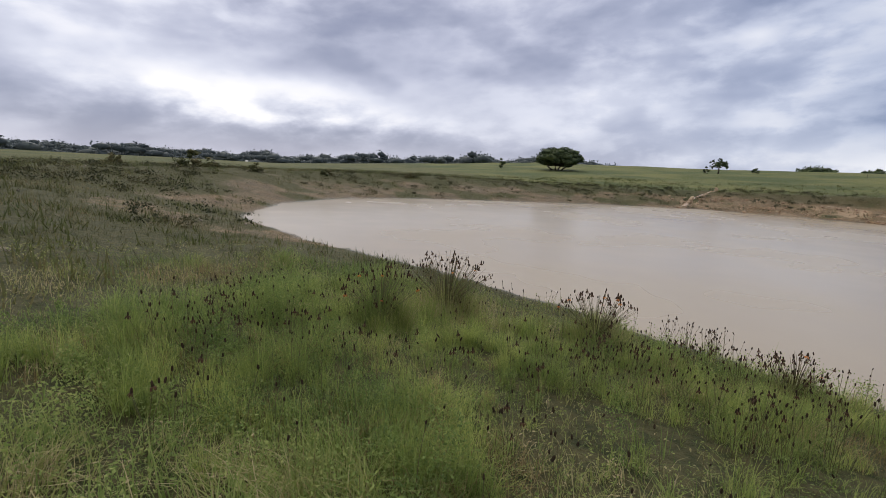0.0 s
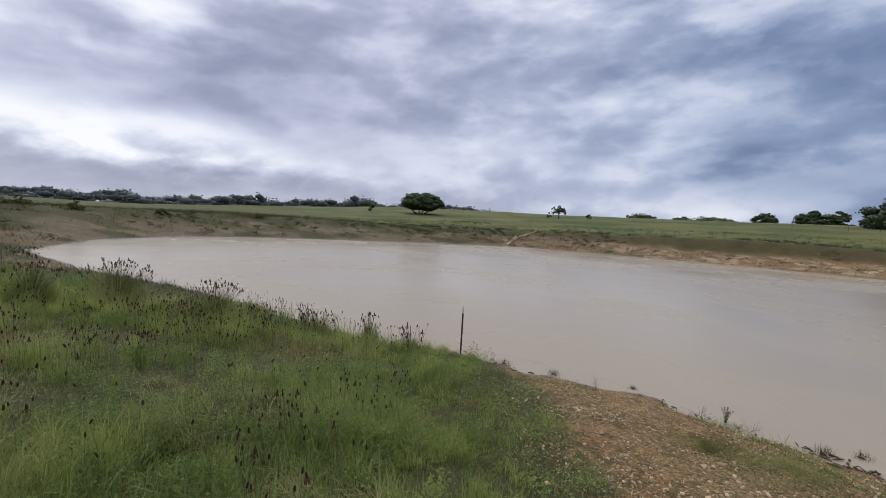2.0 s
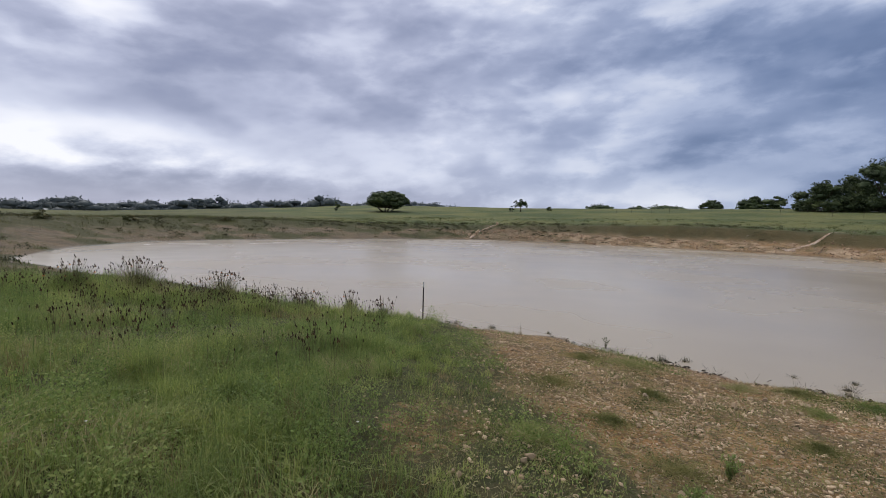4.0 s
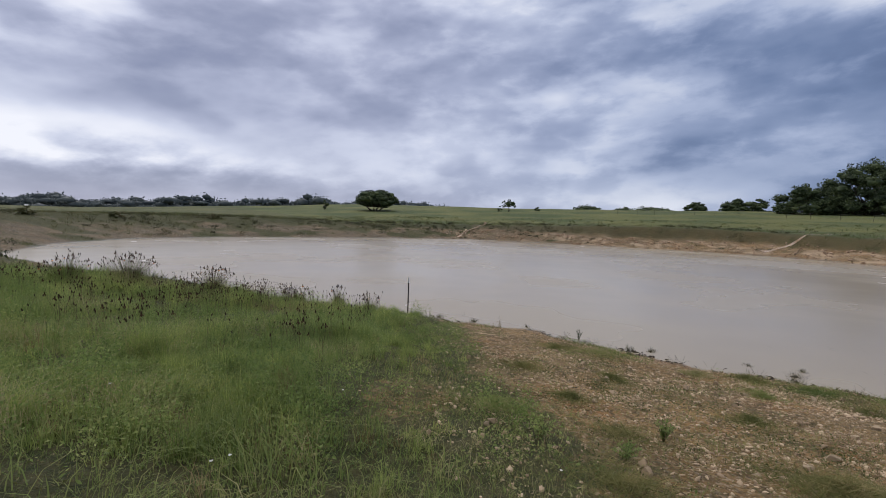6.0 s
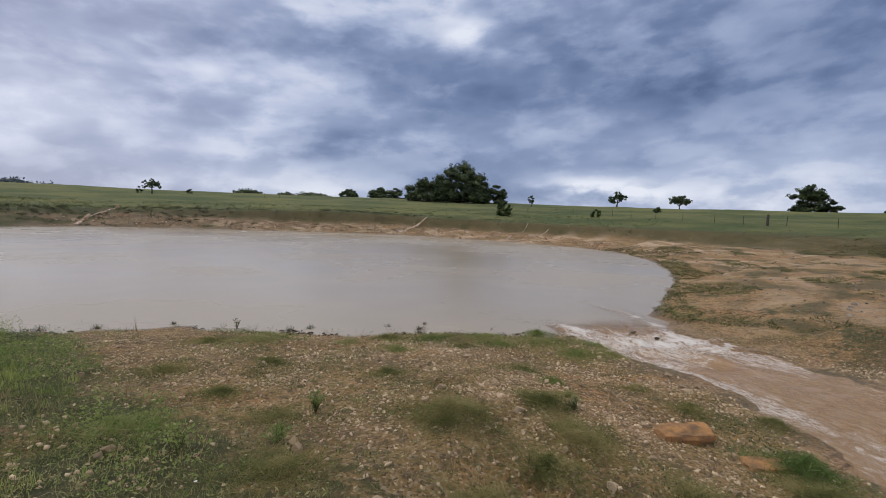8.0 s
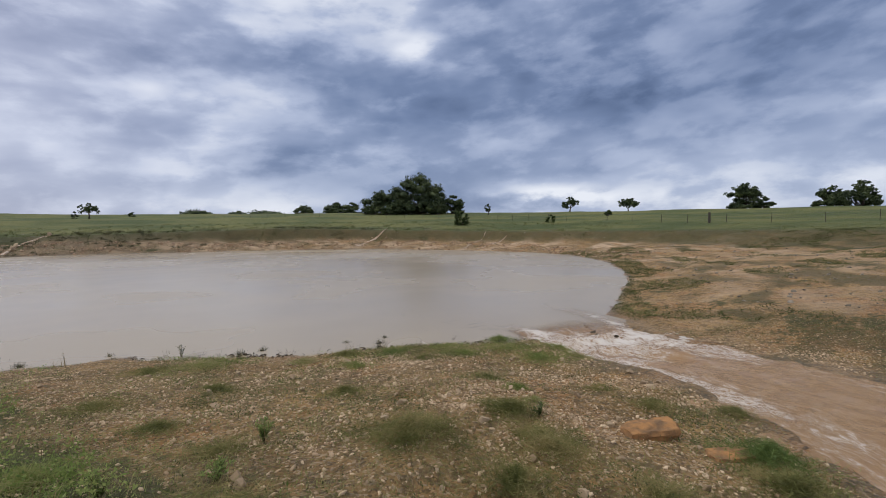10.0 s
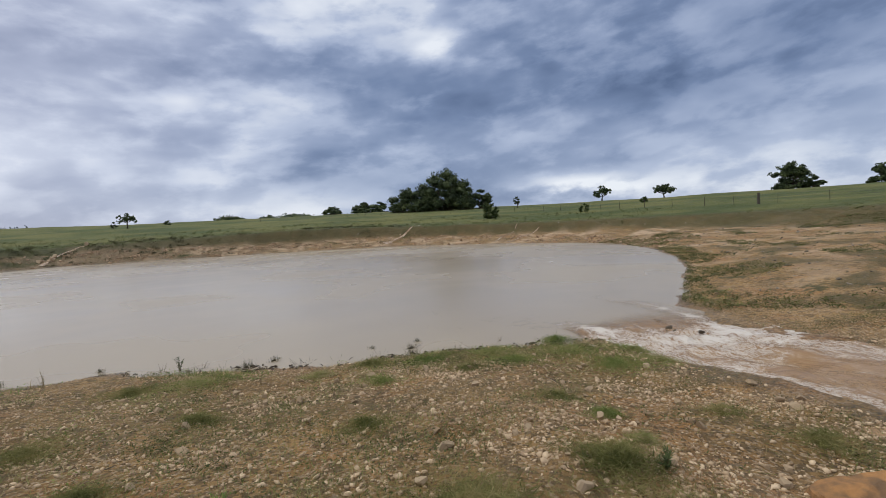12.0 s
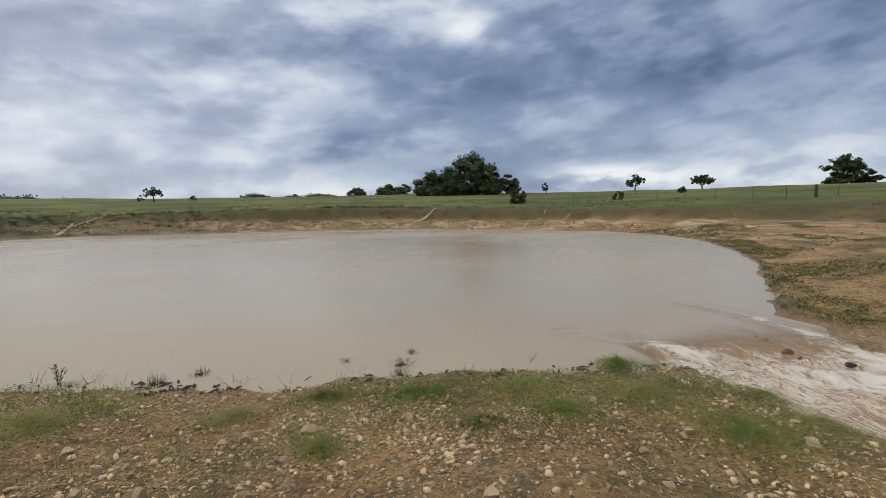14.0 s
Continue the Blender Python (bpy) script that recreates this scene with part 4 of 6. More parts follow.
# ---------------------------------------------------------------- stones
def stone_mesh(name, seed, mat, flat=0.6, sub=2, rough=0.34):
    bm = bmesh.new()
    bmesh.ops.create_icosphere(bm, subdivisions=sub, radius=0.5)
    r = random.Random(seed)
    off = Vector((r.random() * 50, r.random() * 50, r.random() * 50))
    cuts = []
    for k in range(11):
        d = Vector((r.gauss(0, 1), r.gauss(0, 1), r.gauss(0, 0.7))).normalized()
        cuts.append((d, (0.15 + 0.12 * r.random()) * (1 - 0.35 * abs(d.z))))
    for v in bm.verts:
        k = 1 + rough * 2 * noise.noise(v.co * 1.6 + off) + rough * noise.noise(v.co * 4 + off)
        v.co = Vector((v.co.x * k, v.co.y * k * (0.75), v.co.z * k * flat))
        for d, lim in cuts:
            over = v.co.dot(d) - lim
            if over > 0:
                v.co -= d * over
    me = bpy.data.meshes.new(name)
    bm.to_mesh(me)
    bm.free()
    me.materials.append(mat)
    return me


def build_stones():
    shapes = [stone_mesh("stone", s, M_STONE, 0.55 + 0.10 * (s % 3), 3, 0.22) for s in range(6)]
    placed = 0
    while placed < 290:
        x, y = -3.5 + 11 * rng.random(), 0.3 + 11 * rng.random()
        ok = on_land(np.array([x]), np.array([y]))[0]
        g = cover(np.array([x]), np.array([y]))[0][0]
        if not ok or rng.random() < g * 1.1:
            continue
        size = 0.06 + 0.14 * rng.random() ** 2.5
        ob = new("stone", shapes[placed % 6])
        ob.matrix_basis = pose(x, y, height(x, y) + size * 0.12, 12 * rng.normal(), 12 * rng.normal(), 360 * rng.random()) @ Matrix.Scale(size, 4)
        tagged(ob, "pale limestone cobble half sunk in the gravel", "stone", "stones on the bank")
        placed += 1
    # gravel, too many to count: broken, many-sided bits
    tetra = stone_mesh("pebble", 3, M_PEBBLE, 0.7, 1, 0.30)
    whole = np.array([v.co[:] for v in tetra.vertices]), np.array([p.vertices[:] for p in tetra.polygons])
    bpy.data.meshes.remove(tetra)
    chip = np.array([(0.5, 0.08, 0.02), (-0.46, -0.10, 0.04), (0.10, 0.40, -0.05), (-0.08, -0.44, 0.0), (0.05, 0.10, 0.30), (0.0, 0.0, -0.30)]), np.array([(0, 2, 4), (2, 1, 4), (1, 3, 4), (3, 0, 4), (2, 0, 5), (1, 2, 5), (3, 1, 5), (0, 3, 5)])

    def gravel(x, y):
        g, o, f, wt, pl, hu = cover(x, y)
        return np.where(on_land(x, y), np.clip(1.05 - g, 0, 1) * (0.22 + 0.9 * sstep(-0.15, 0.4, vnoise(x, y, 0.9, 3))), 0)
    for name, n, box, lo, hi, label in (("gravel", 120000, (-4.5, 11, -1.5, 14), 0.010, 0.055, "mixed tan and grey gravel on the bank"),
                                        ("coarse_gravel", 46000, (-3.0, 8.5, 0.5, 11.5), 0.028, 0.120, "angular pale pebbles strewn over the gravel"),
                                        ("bank_stones", 42000, (-50, 62, -4, 82), 0.06, 0.36, "scattered pale stones on the far banks"),
                                        ("bank_rocks", 34000, (0, 54, 14, 78), 0.10, 0.70, "broken pale rock in the cut bank")):
        x, y = scatter(n, box, gravel)
        if name.startswith("bank"):
            d, keep_far = shore_distance(x, y), np.hypot(x + 2, y - 6) > 15
            k = (d < (13 if name == "bank_stones" else 4.5)) & keep_far
            x, y = x[k], y[k]
        m = len(x)
        size = lo + (hi - lo) * rng.random(m) ** (3.0 if name != "bank_rocks" else 2.0)
        v0, t0 = chip if name == "gravel" else whole
        a = rng.random(m) * 2 * math.pi
        c, s = np.cos(a)[:, None], np.sin(a)[:, None]
        long, thin = size[:, None] * (0.8 + 0.8 * rng.random((m, 1))), size[:, None] * (0.55 + 0.6 * rng.random((m, 1)))
        px, py = v0[None, :, 0] * long, v0[None, :, 1] * thin
        vx, vy = px * c - py * s + x[:, None], px * s + py * c + y[:, None]
        vz = v0[None, :, 2] * size[:, None] * (0.45 + 0.6 * rng.random((m, 1))) + (land(x, y) + size * 0.06)[:, None] + px * rng.normal(0, 0.22, (m, 1)) + py * rng.normal(0, 0.22, (m, 1))
        verts = np.stack([vx, vy, vz], axis=2).reshape(-1, 3)
        tris = (t0[None] + (np.arange(m) * len(v0))[:, None, None]).reshape(-1, 3)
        tagged(new(name, tri_mesh(name, verts, tris, {"bank_rocks": M_BLOCK, "bank_stones": M_BANKSTONE, "coarse_gravel": M_COARSE}.get(name, M_PEBBLE))), label, "gravel", kind="stuff")


build_stones()


def block_rock(name, place, size, turn, seed, label):
    """A bedded sandstone block with broken faces."""
    bm = bmesh.new()
    bmesh.ops.create_cube(bm, size=1.0)
    bmesh.ops.subdivide_edges(bm, edges=bm.edges[:], cuts=6, use_grid_fill=True)
    off = Vector((seed * 7.1, seed * 3.3, 0))
    for v in bm.verts:
        p = v.co.copy()
        r = p.normalized() * 0.62
        v.co = p.lerp(r, 0.42)
        v.co += v.co.normalized() * (0.10 * noise.noise(p * 2.3 + off) + 0.05 * noise.noise(p * 7 + off))
        v.co.z += 0.03 * math.sin(p.z * 22)
        v.co = Vector((v.co.x * size[0], v.co.y * size[1], v.co.z * size[2]))
    me = bpy.data.meshes.new(name)
    bm.to_mesh(me)
    bm.free()
    me.materials.append(M_SAND)
    ob = new(name, me)
    ob.matrix_basis = pose(place[0], place[1], height(*place) + size[2] * 0.08, 3, -4, turn)
    return tagged(ob, label, "rock")


block_rock("sandstone_rock", (2.36, 2.76), (0.58, 0.27, 0.22), -44, 1, "ochre bedded sandstone block lying on the gravel")
block_rock("sandstone_rock", (2.42, 2.02), (0.38, 0.22, 0.10), -48, 5, "low orange sandstone slab half hidden in grass")

# ---------------------------------------------------------------- trees and shrubs
def tube(path, radii, sides=6):
    """Rings round a line: verts and faces of a tapered limb."""
    verts, faces = [], []
    for i, (p, r) in enumerate(zip(path, radii)):
        q = path[min(i + 1, len(path) - 1)] - path[max(i - 1, 0)]
        q.normalize()
        a = q.orthogonal().normalized()
        b = q.cross(a)
        for k in range(sides):
            t = 2 * math.pi * k / sides
            verts.append(p + (a * math.cos(t) + b * math.sin(t)) * r)
    for i in range(len(path) - 1):
        for k in range(sides):
            j = (k + 1) % sides
            faces.append((i * sides + k, i * sides + j, (i + 1) * sides + j, (i + 1) * sides + k))
    faces.append(tuple(range(sides))[::-1])
    faces.append(tuple((len(path) - 1) * sides + k for k in range(sides)))
    return verts, faces


def join(pieces):
    verts, faces = [], []
    for v, f in pieces:
        off = len(verts)
        verts += list(v)
        faces += [tuple(i + off for i in face) for face in f]
    return verts, faces


def ball_arrays(sub):
    bm = bmesh.new()
    bmesh.ops.create_icosphere(bm, subdivisions=sub, radius=1.0)
    bm.verts.ensure_lookup_table()
    v, t = np.array([p.co[:] for p in bm.verts]), np.array([[p.index for p in f.verts] for f in bm.faces])
    bm.free()
    return v, t


CORE_V, CORE_T = ball_arrays(2)


def tree(name, x, y, tall, wide, label, category="tree", seed=1, lobes=14, leaves=2600, trunks=1, clear=0.22, leaf=0.34, lean=0.0, flat=0.55, mat=None, group="", gaps=0.0, z=None):
    """trunk with limbs, and a crown of leafy lobes."""
    r = np.random.default_rng(seed)
    root = thing(name, (x, y, (height(x, y) if z is None else z) - 0.05), label, category, group)
    blobs = []
    low = tall * clear
    for k in range(lobes):
        a = r.random() * 2 * math.pi
        rad = wide * 0.5 * math.sqrt(r.random()) * 0.86
        edge = rad / (wide * 0.5)
        lr = wide * (0.12 + 0.09 * r.random()) * (1 - gaps * 0.30)
        top = low + (tall - low) * math.sqrt(max(0.0, 1 - (edge * 0.92) ** 2.6)) * (0.86 + 0.14 * r.random()) - lr * flat * 0.7
        cz = low + lr * flat * 0.5 + (top - low - lr * flat * 0.5) * r.random() ** 0.7
        blobs.append((rad * math.cos(a) + lean * cz, rad * math.sin(a), min(cz, top), lr, lr * flat))
    for k in range(lobes // 2 if clear < 0.1 else 0):
        a, lr = r.random() * 2 * math.pi, wide * (0.10 + 0.06 * r.random())
        rad = wide * (0.30 + 0.14 * r.random())
        blobs.append((rad * math.cos(a), rad * math.sin(a), lr * flat * (0.5 + 1.0 * r.random()), lr, lr * flat * 0.9))
    blobs.append((lean * tall * 0.7, 0, tall - wide * 0.14 * flat, wide * 0.16, wide * 0.14 * flat))
    for t in range(trunks):
        off = Vector(((t - (trunks - 1) / 2) * wide * 0.09, 0.2 * r.normal(), 0))
        thick = tall * (0.035 if trunks > 1 else 0.045)
        p = [off * 0.6, off + Vector((0.03 * tall * r.normal(), 0.03 * tall * r.normal(), low * 0.6)), off * 1.4 + Vector((lean * low + 0.04 * tall * r.normal(), 0.04 * tall * r.normal(), low * 1.25))]
        v, f = tube(p, [thick * 1.25, thick * 0.9, thick * 0.75], 8)
        part("trunk", smooth(mesh_from("trunk", v, f, M_BARK)), root)
        for b in blobs[t::max(1, trunks)][: 9]:
            end = Vector(b[:3])
            m = p[2].lerp(end, 0.5) + Vector((0.3 * r.normal(), 0.3 * r.normal(), -0.06 * tall * r.random()))
            v, f = tube([p[2] - Vector((0, 0, 0.1)), m, end], [thick * 0.5, thick * 0.3, thick * 0.10], 5)
            part("limb", smooth(mesh_from("limb", v, f, M_BARK)), root)
    sprays = []
    for b in blobs:
        for k in range(7):
            d = r.normal(size=3)
            d = d / np.linalg.norm(d) * (0.55 + 0.5 * r.random())
            q = 0.30 + 0.22 * r.random()
            sprays.append((b[0] + d[0] * b[3], b[1] + d[1] * b[3], b[2] + d[2] * b[4] + 0.06 * b[4], b[3] * q, b[4] * q))
    v, f = leaf_cloud(sprays, int(leaves * 1.5), leaf * 0.85, r)
    # twiggy dark cores of the lobes, well inside the leaves
    vs, ts, off = [v], [f], len(v)
    for b in (blobs if name != "small_tree" else []):
        q = CORE_V * ((0.72 if name in ("far_oak", "wind_swept_oak") else 0.55) + 0.12 * r.normal(size=(len(CORE_V), 1))) * [b[3], b[3], b[4]] + b[:3]
        vs.append(q), ts.append(CORE_T + off)
        off += len(q)
    part("crown", tri_mesh("crown", np.vstack(vs), np.vstack(ts), mat or M_OAK), root)
    return root


# the far pasture, from the storm side round to the woods
tree("wind_swept_oak", -15.2, 120.4, 5.4, 11.8, "dark wind-swept live oak standing alone on the pasture", seed=11, lobes=90, leaves=14000, trunks=4, clear=0.17, lean=0.14, flat=0.50, leaf=0.20, gaps=0.9)
tree("live_oak", 105.2, 106.4, 13.4, 20.0, "large spreading dark oak behind the fence", seed=5, lobes=80, leaves=20000, trunks=4, clear=0.06, flat=0.75, leaf=0.25, gaps=1.3)
tree("live_oak", 93.5, 111.5, 7.4, 13.5, "lower dark oak beside a larger one", seed=6, lobes=36, leaves=4200, trunks=3, clear=0.0, flat=0.7, leaf=0.32, gaps=1.0)
tree("live_oak", 113.0, 98.5, 6.5, 8.5, "lower dark oak beside a larger one", seed=16, lobes=14, leaves=2200, trunks=2, clear=0.05, flat=0.6, leaf=0.36)
for k, (x, y, h, wd) in enumerate(((107.9, 155.9, 5.2, 11), (113.5, 153.0, 5.0, 7), (97.3, 163.0, 3.8, 7.5), (99, 197.5, 3.2, 15), (88, 201, 2.6, 9), (73.4, 207.8, 3.2, 12))):
    tree("far_oak", x, y, h, wd, "far dark oak on the skyline", seed=20 + k, lobes=22, leaves=2400, trunks=2, clear=0.0, leaf=0.34, group="far oaks")
tree("small_tree", 22.9, 136.0, 3.6, 4.4, "small open-crowned tree on the pasture", seed=31, lobes=16, leaves=800, clear=0.35, gaps=0.8, leaf=0.22, flat=0.85)
tree("bush", 20.2, 136.4, 1.7, 1.4, "small dark bush on the skyline", "bush", seed=32, lobes=5, leaves=260, clear=0.05, leaf=0.2)
tree("bush", 34.5, 146.7, 1.3, 2.2, "small dark bush on the skyline", "bush", seed=33, lobes=5, leaves=260, clear=0.05, leaf=0.2)
tree("small_tree", -30.0, 128.2, 2.6, 2.4, "small round tree on the pasture", seed=34, lobes=6, leaves=420, clear=0.12, leaf=0.22)
tree("shrub", 55.8, 48.4, 2.6, 2.5, "dark mesquite shrub above the cut bank", "shrub", seed=41, lobes=9, leaves=1400, clear=0.02, leaf=0.14, flat=0.9, mat=M_SHRUB)
tree("shrub", 68.1, 38.7, 1.5, 1.6, "dark round shrub before the fence", "shrub", seed=42, lobes=7, leaves=800, clear=0.02, leaf=0.12, flat=0.9, mat=M_SHRUB)
tree("shrub", 100.0, 41.1, 1.4, 2.0, "dark round shrub on the pasture", "shrub", seed=43, lobes=7, leaves=600, clear=0.02, leaf=0.14, flat=0.9, mat=M_SHRUB)
tree("small_tree", 103.1, 77.0, 3.2, 2.0, "thin open small tree on the pasture", seed=44, lobes=16, leaves=420, clear=0.25, gaps=0.8, leaf=0.2, flat=0.85)
tree("small_tree", 150.7, 74.9, 5.6, 6.2, "open-crowned mesquite tree on the skyline", seed=45, lobes=16, leaves=1100, clear=0.25, gaps=0.9, leaf=0.3, lean=0.15, flat=0.85)
tree("small_tree", 153.5, 55.0, 4.6, 7.4, "open-crowned mesquite tree on the skyline", seed=46, lobes=16, leaves=1200, clear=0.2, gaps=0.8, leaf=0.3, flat=0.85)
tree("oak_tree", 154.0, 22.4, 7.4, 8.6, "full dark oak on the rising pasture", seed=47, lobes=34, leaves=3600, trunks=2, clear=0.0, flat=0.65, leaf=0.32, gaps=0.6)
tree("bush", 152.6, 17.2, 3.2, 4.6, "dark bush beside an oak", "bush", seed=48, lobes=9, leaves=1200, clear=0.02, leaf=0.32)
tree("oak_tree", 152.4, 3.4, 5.2, 8.0, "dark oak on the rising pasture", seed=49, lobes=26, leaves=2400, trunks=2, clear=0.0, flat=0.6, leaf=0.32, gaps=0.6)
tree("oak_tree", 152.4, -2.4, 6.6, 8.2, "dark oak on the rising pasture", seed=50, lobes=30, leaves=2800, trunks=2, clear=0.0, flat=0.65, leaf=0.32, gaps=0.6)
for k, (x, y, h, wd) in enumerate(((-42.5, 40.0, 1.7, 2.4), (-44.0, 43.5, 1.1, 1.9), (-41.0, 46.5, 0.9, 1.4), (-46.5, 36.0, 0.9, 1.6), (-37.0, 53.0, 0.7, 1.3), (-30.0, 61.0, 0.6, 1.5))):
    tree("shrub", x, y, h, wd, "low grey-green shrub on the gravel bank", "shrub", seed=60 + k, lobes=7, leaves=500, clear=0.0, leaf=0.09, flat=0.8, mat=M_ROUGH, group="shrubs on the bank")


def far_woods():
    r = np.random.default_rng(99)
    bv, bt = ball_arrays(1)
    vs, ts, off = [], [], 0
    for k in range(420):
        deg = -84 + 88 * (k / 420) + r.normal() * 0.3
        a = radians(deg)
        dist = 350 + 120 * r.random() + 25 * math.sin(k * 0.11)
        x, y = -3 + dist * math.sin(a), 1 + dist * math.cos(a)
        fall = 1.0 - 0.30 * sstep(-20, 8, deg)
        h = (7.2 + 2.6 * r.random()) * float(fall) * (1 + 0.22 * math.sin(k * 0.21) + 0.15 * math.sin(k * 0.63)) + 3.0 * float(sstep(-30, -8, deg))
        wd = 10 + 8 * r.random()
        ground_z = height(x, y) - 0.3
        blobs = [(x + wd * 0.5 * r.normal(), y + wd * 0.4 * r.normal(), ground_z + h * (0.10 + 0.50 * r.random()), wd * 0.42, h * 0.28) for _ in range(9)]
        blobs.append((x, y, ground_z + h * 0.74, wd * 0.36, h * 0.22))
        for b in blobs:
            v = bv * (0.72 + 0.08 * r.normal(size=(len(bv), 1))) * [b[3], b[3], b[4]] + b[:3]
            vs.append(v), ts.append(bt + off)
            off += len(v)
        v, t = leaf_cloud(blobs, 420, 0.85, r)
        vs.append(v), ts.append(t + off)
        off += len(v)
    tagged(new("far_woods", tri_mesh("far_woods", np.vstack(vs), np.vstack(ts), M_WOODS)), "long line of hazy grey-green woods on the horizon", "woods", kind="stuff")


far_woods()


def far_hills():
    r = np.random.default_rng(5)
    a = np.radians(np.linspace(-100, 120, 300))
    d = 1900.0
    top = 14 + 16 * (vnoise(a * 5, a * 0, 1.0, 4) + 0.6) * sstep(1.2, -0.5, a)
    verts = np.vstack([np.column_stack([d * np.sin(a), d * np.cos(a), np.full(300, -40.0)]), np.column_stack([d * 1.05 * np.sin(a), d * 1.05 * np.cos(a), np.maximum(top, 3)]),
                       np.column_stack([d * 1.3 * np.sin(a), d * 1.3 * np.cos(a), np.full(300, -40.0)])])
    i = np.arange(299)
    tris = np.vstack([np.column_stack([i + k, i + 1 + k, i + 301 + k]) for k in (0, 300)] + [np.column_stack([i + k, i + 301 + k, i + 300 + k]) for k in (0, 300)])
    tagged(new("backdrop_hills", tri_mesh("backdrop_hills", verts, tris, M_HILL)), "low blue-grey hills far behind the woods", "hills", kind="structure")


M_HILL = plain("far_hill_cover", (0.16, 0.19, 0.20), (0.12, 0.15, 0.15), 0.95, 0.02)
far_hills()


# ---------------------------------------------------------------- far sheds
def shed(x, y, size, turn, label):
    root = thing("farm_shed", (x, y, height(x, y) - 0.05), label, "shed", "sheds before the woods", turn=turn)
    lx, ly, h = size
    bm = bmesh.new()
    bmesh.ops.create_cube(bm, size=1.0, matrix=Matrix.Translation((0, 0, h / 2)) @ Matrix.Diagonal((lx, ly, h, 1)))
    me = bpy.data.meshes.new("wall")
    bm.to_mesh(me), bm.free()
    me.materials.append(M_WALL)
    part("wall", me, root)
    ov, rise = 0.3, 0.7
    v = [(-lx / 2 - ov, -ly / 2 - ov, h), (lx / 2 + ov, -ly / 2 - ov, h), (lx / 2 + ov, 0, h + rise), (-lx / 2 - ov, 0, h + rise), (lx / 2 + ov, ly / 2 + ov, h), (-lx / 2 - ov, ly / 2 + ov, h)]
    v += [(p[0], p[1], p[2] + 0.15) for p in v]
    f = [(6, 7, 8, 9), (9, 8, 10, 11), (0, 3, 2, 1), (3, 5, 4, 2), (0, 1, 7, 6), (5, 11, 10, 4), (1, 2, 8, 7), (2, 4, 10, 8), (0, 6, 9, 3), (3, 9, 11, 5)]
    part("roof", mesh_from("roof", v, f, M_ROOF), root, "pale metal roof")
    v = [(-lx * 0.2, -ly / 2 - 0.02, 0), (lx * 0.15, -ly / 2 - 0.02, 0), (lx * 0.15, -ly / 2 - 0.02, h * 0.75), (-lx * 0.2, -ly / 2 - 0.02, h * 0.75)]
    v += [(p[0], p[1] - 0.08, p[2]) for p in v]
    part("door", mesh_from("door", v, [(4, 5, 6, 7), (0, 3, 2, 1), (0, 1, 5, 4), (2, 3, 7, 6), (1, 2, 6, 5), (3, 0, 4, 7)], M_STEEL), root, "dark shed opening")


shed(-193.0, 258.5, (4.2, 3, 1.2), 38, "low pale-roofed farm shed before the woods")
shed(-206.0, 248.0, (5.5, 4, 1.1), 44, "wide pale-roofed barn before the woods")

# ---------------------------------------------------------------- posts and fence
def steel_post():
    root = thing("steel_fence_post", (-3.51, 14.62, WATER - 0.25), "thin dark studded steel post with a white tip at the waterline", "post", turn=15)
    h, tip = 1.35, 0.16
    prof = [(-0.018, -0.004), (-0.004, -0.004), (-0.004, -0.024), (0.004, -0.024), (0.004, -0.004), (0.018, -0.004), (0.018, 0.004), (-0.018, 0.004)]

    def bar(z0, z1):
        n = len(prof)
        v = [(a, b, z0) for a, b in prof] + [(a, b, z1) for a, b in prof]
        f = [(i, (i + 1) % n, n + (i + 1) % n, n + i) for i in range(n)] + [tuple(range(n))[::-1], tuple(range(n, 2 * n))]
        return v, f
    v, f = bar(0, h - tip)
    part("post_shaft", mesh_from("post_shaft", v, f, M_STEEL), root)
    v, f = bar(h - tip, h)
    part("post_tip", mesh_from("post_tip", v, f, M_WHITE), root, "white painted tip")
    bm = bmesh.new()
    bmesh.ops.create_cube(bm, size=1.0, matrix=Matrix.Diagonal((0.012, 0.008, 0.016, 1)))
    stud = bpy.data.meshes.new("stud")
    bm.to_mesh(stud), bm.free()
    stud.materials.append(M_STEEL)
    for k in range(12):
        part("stud", stud, root, m=Matrix.Translation((0, 0.008, 0.42 + 0.07 * k)))


steel_post()


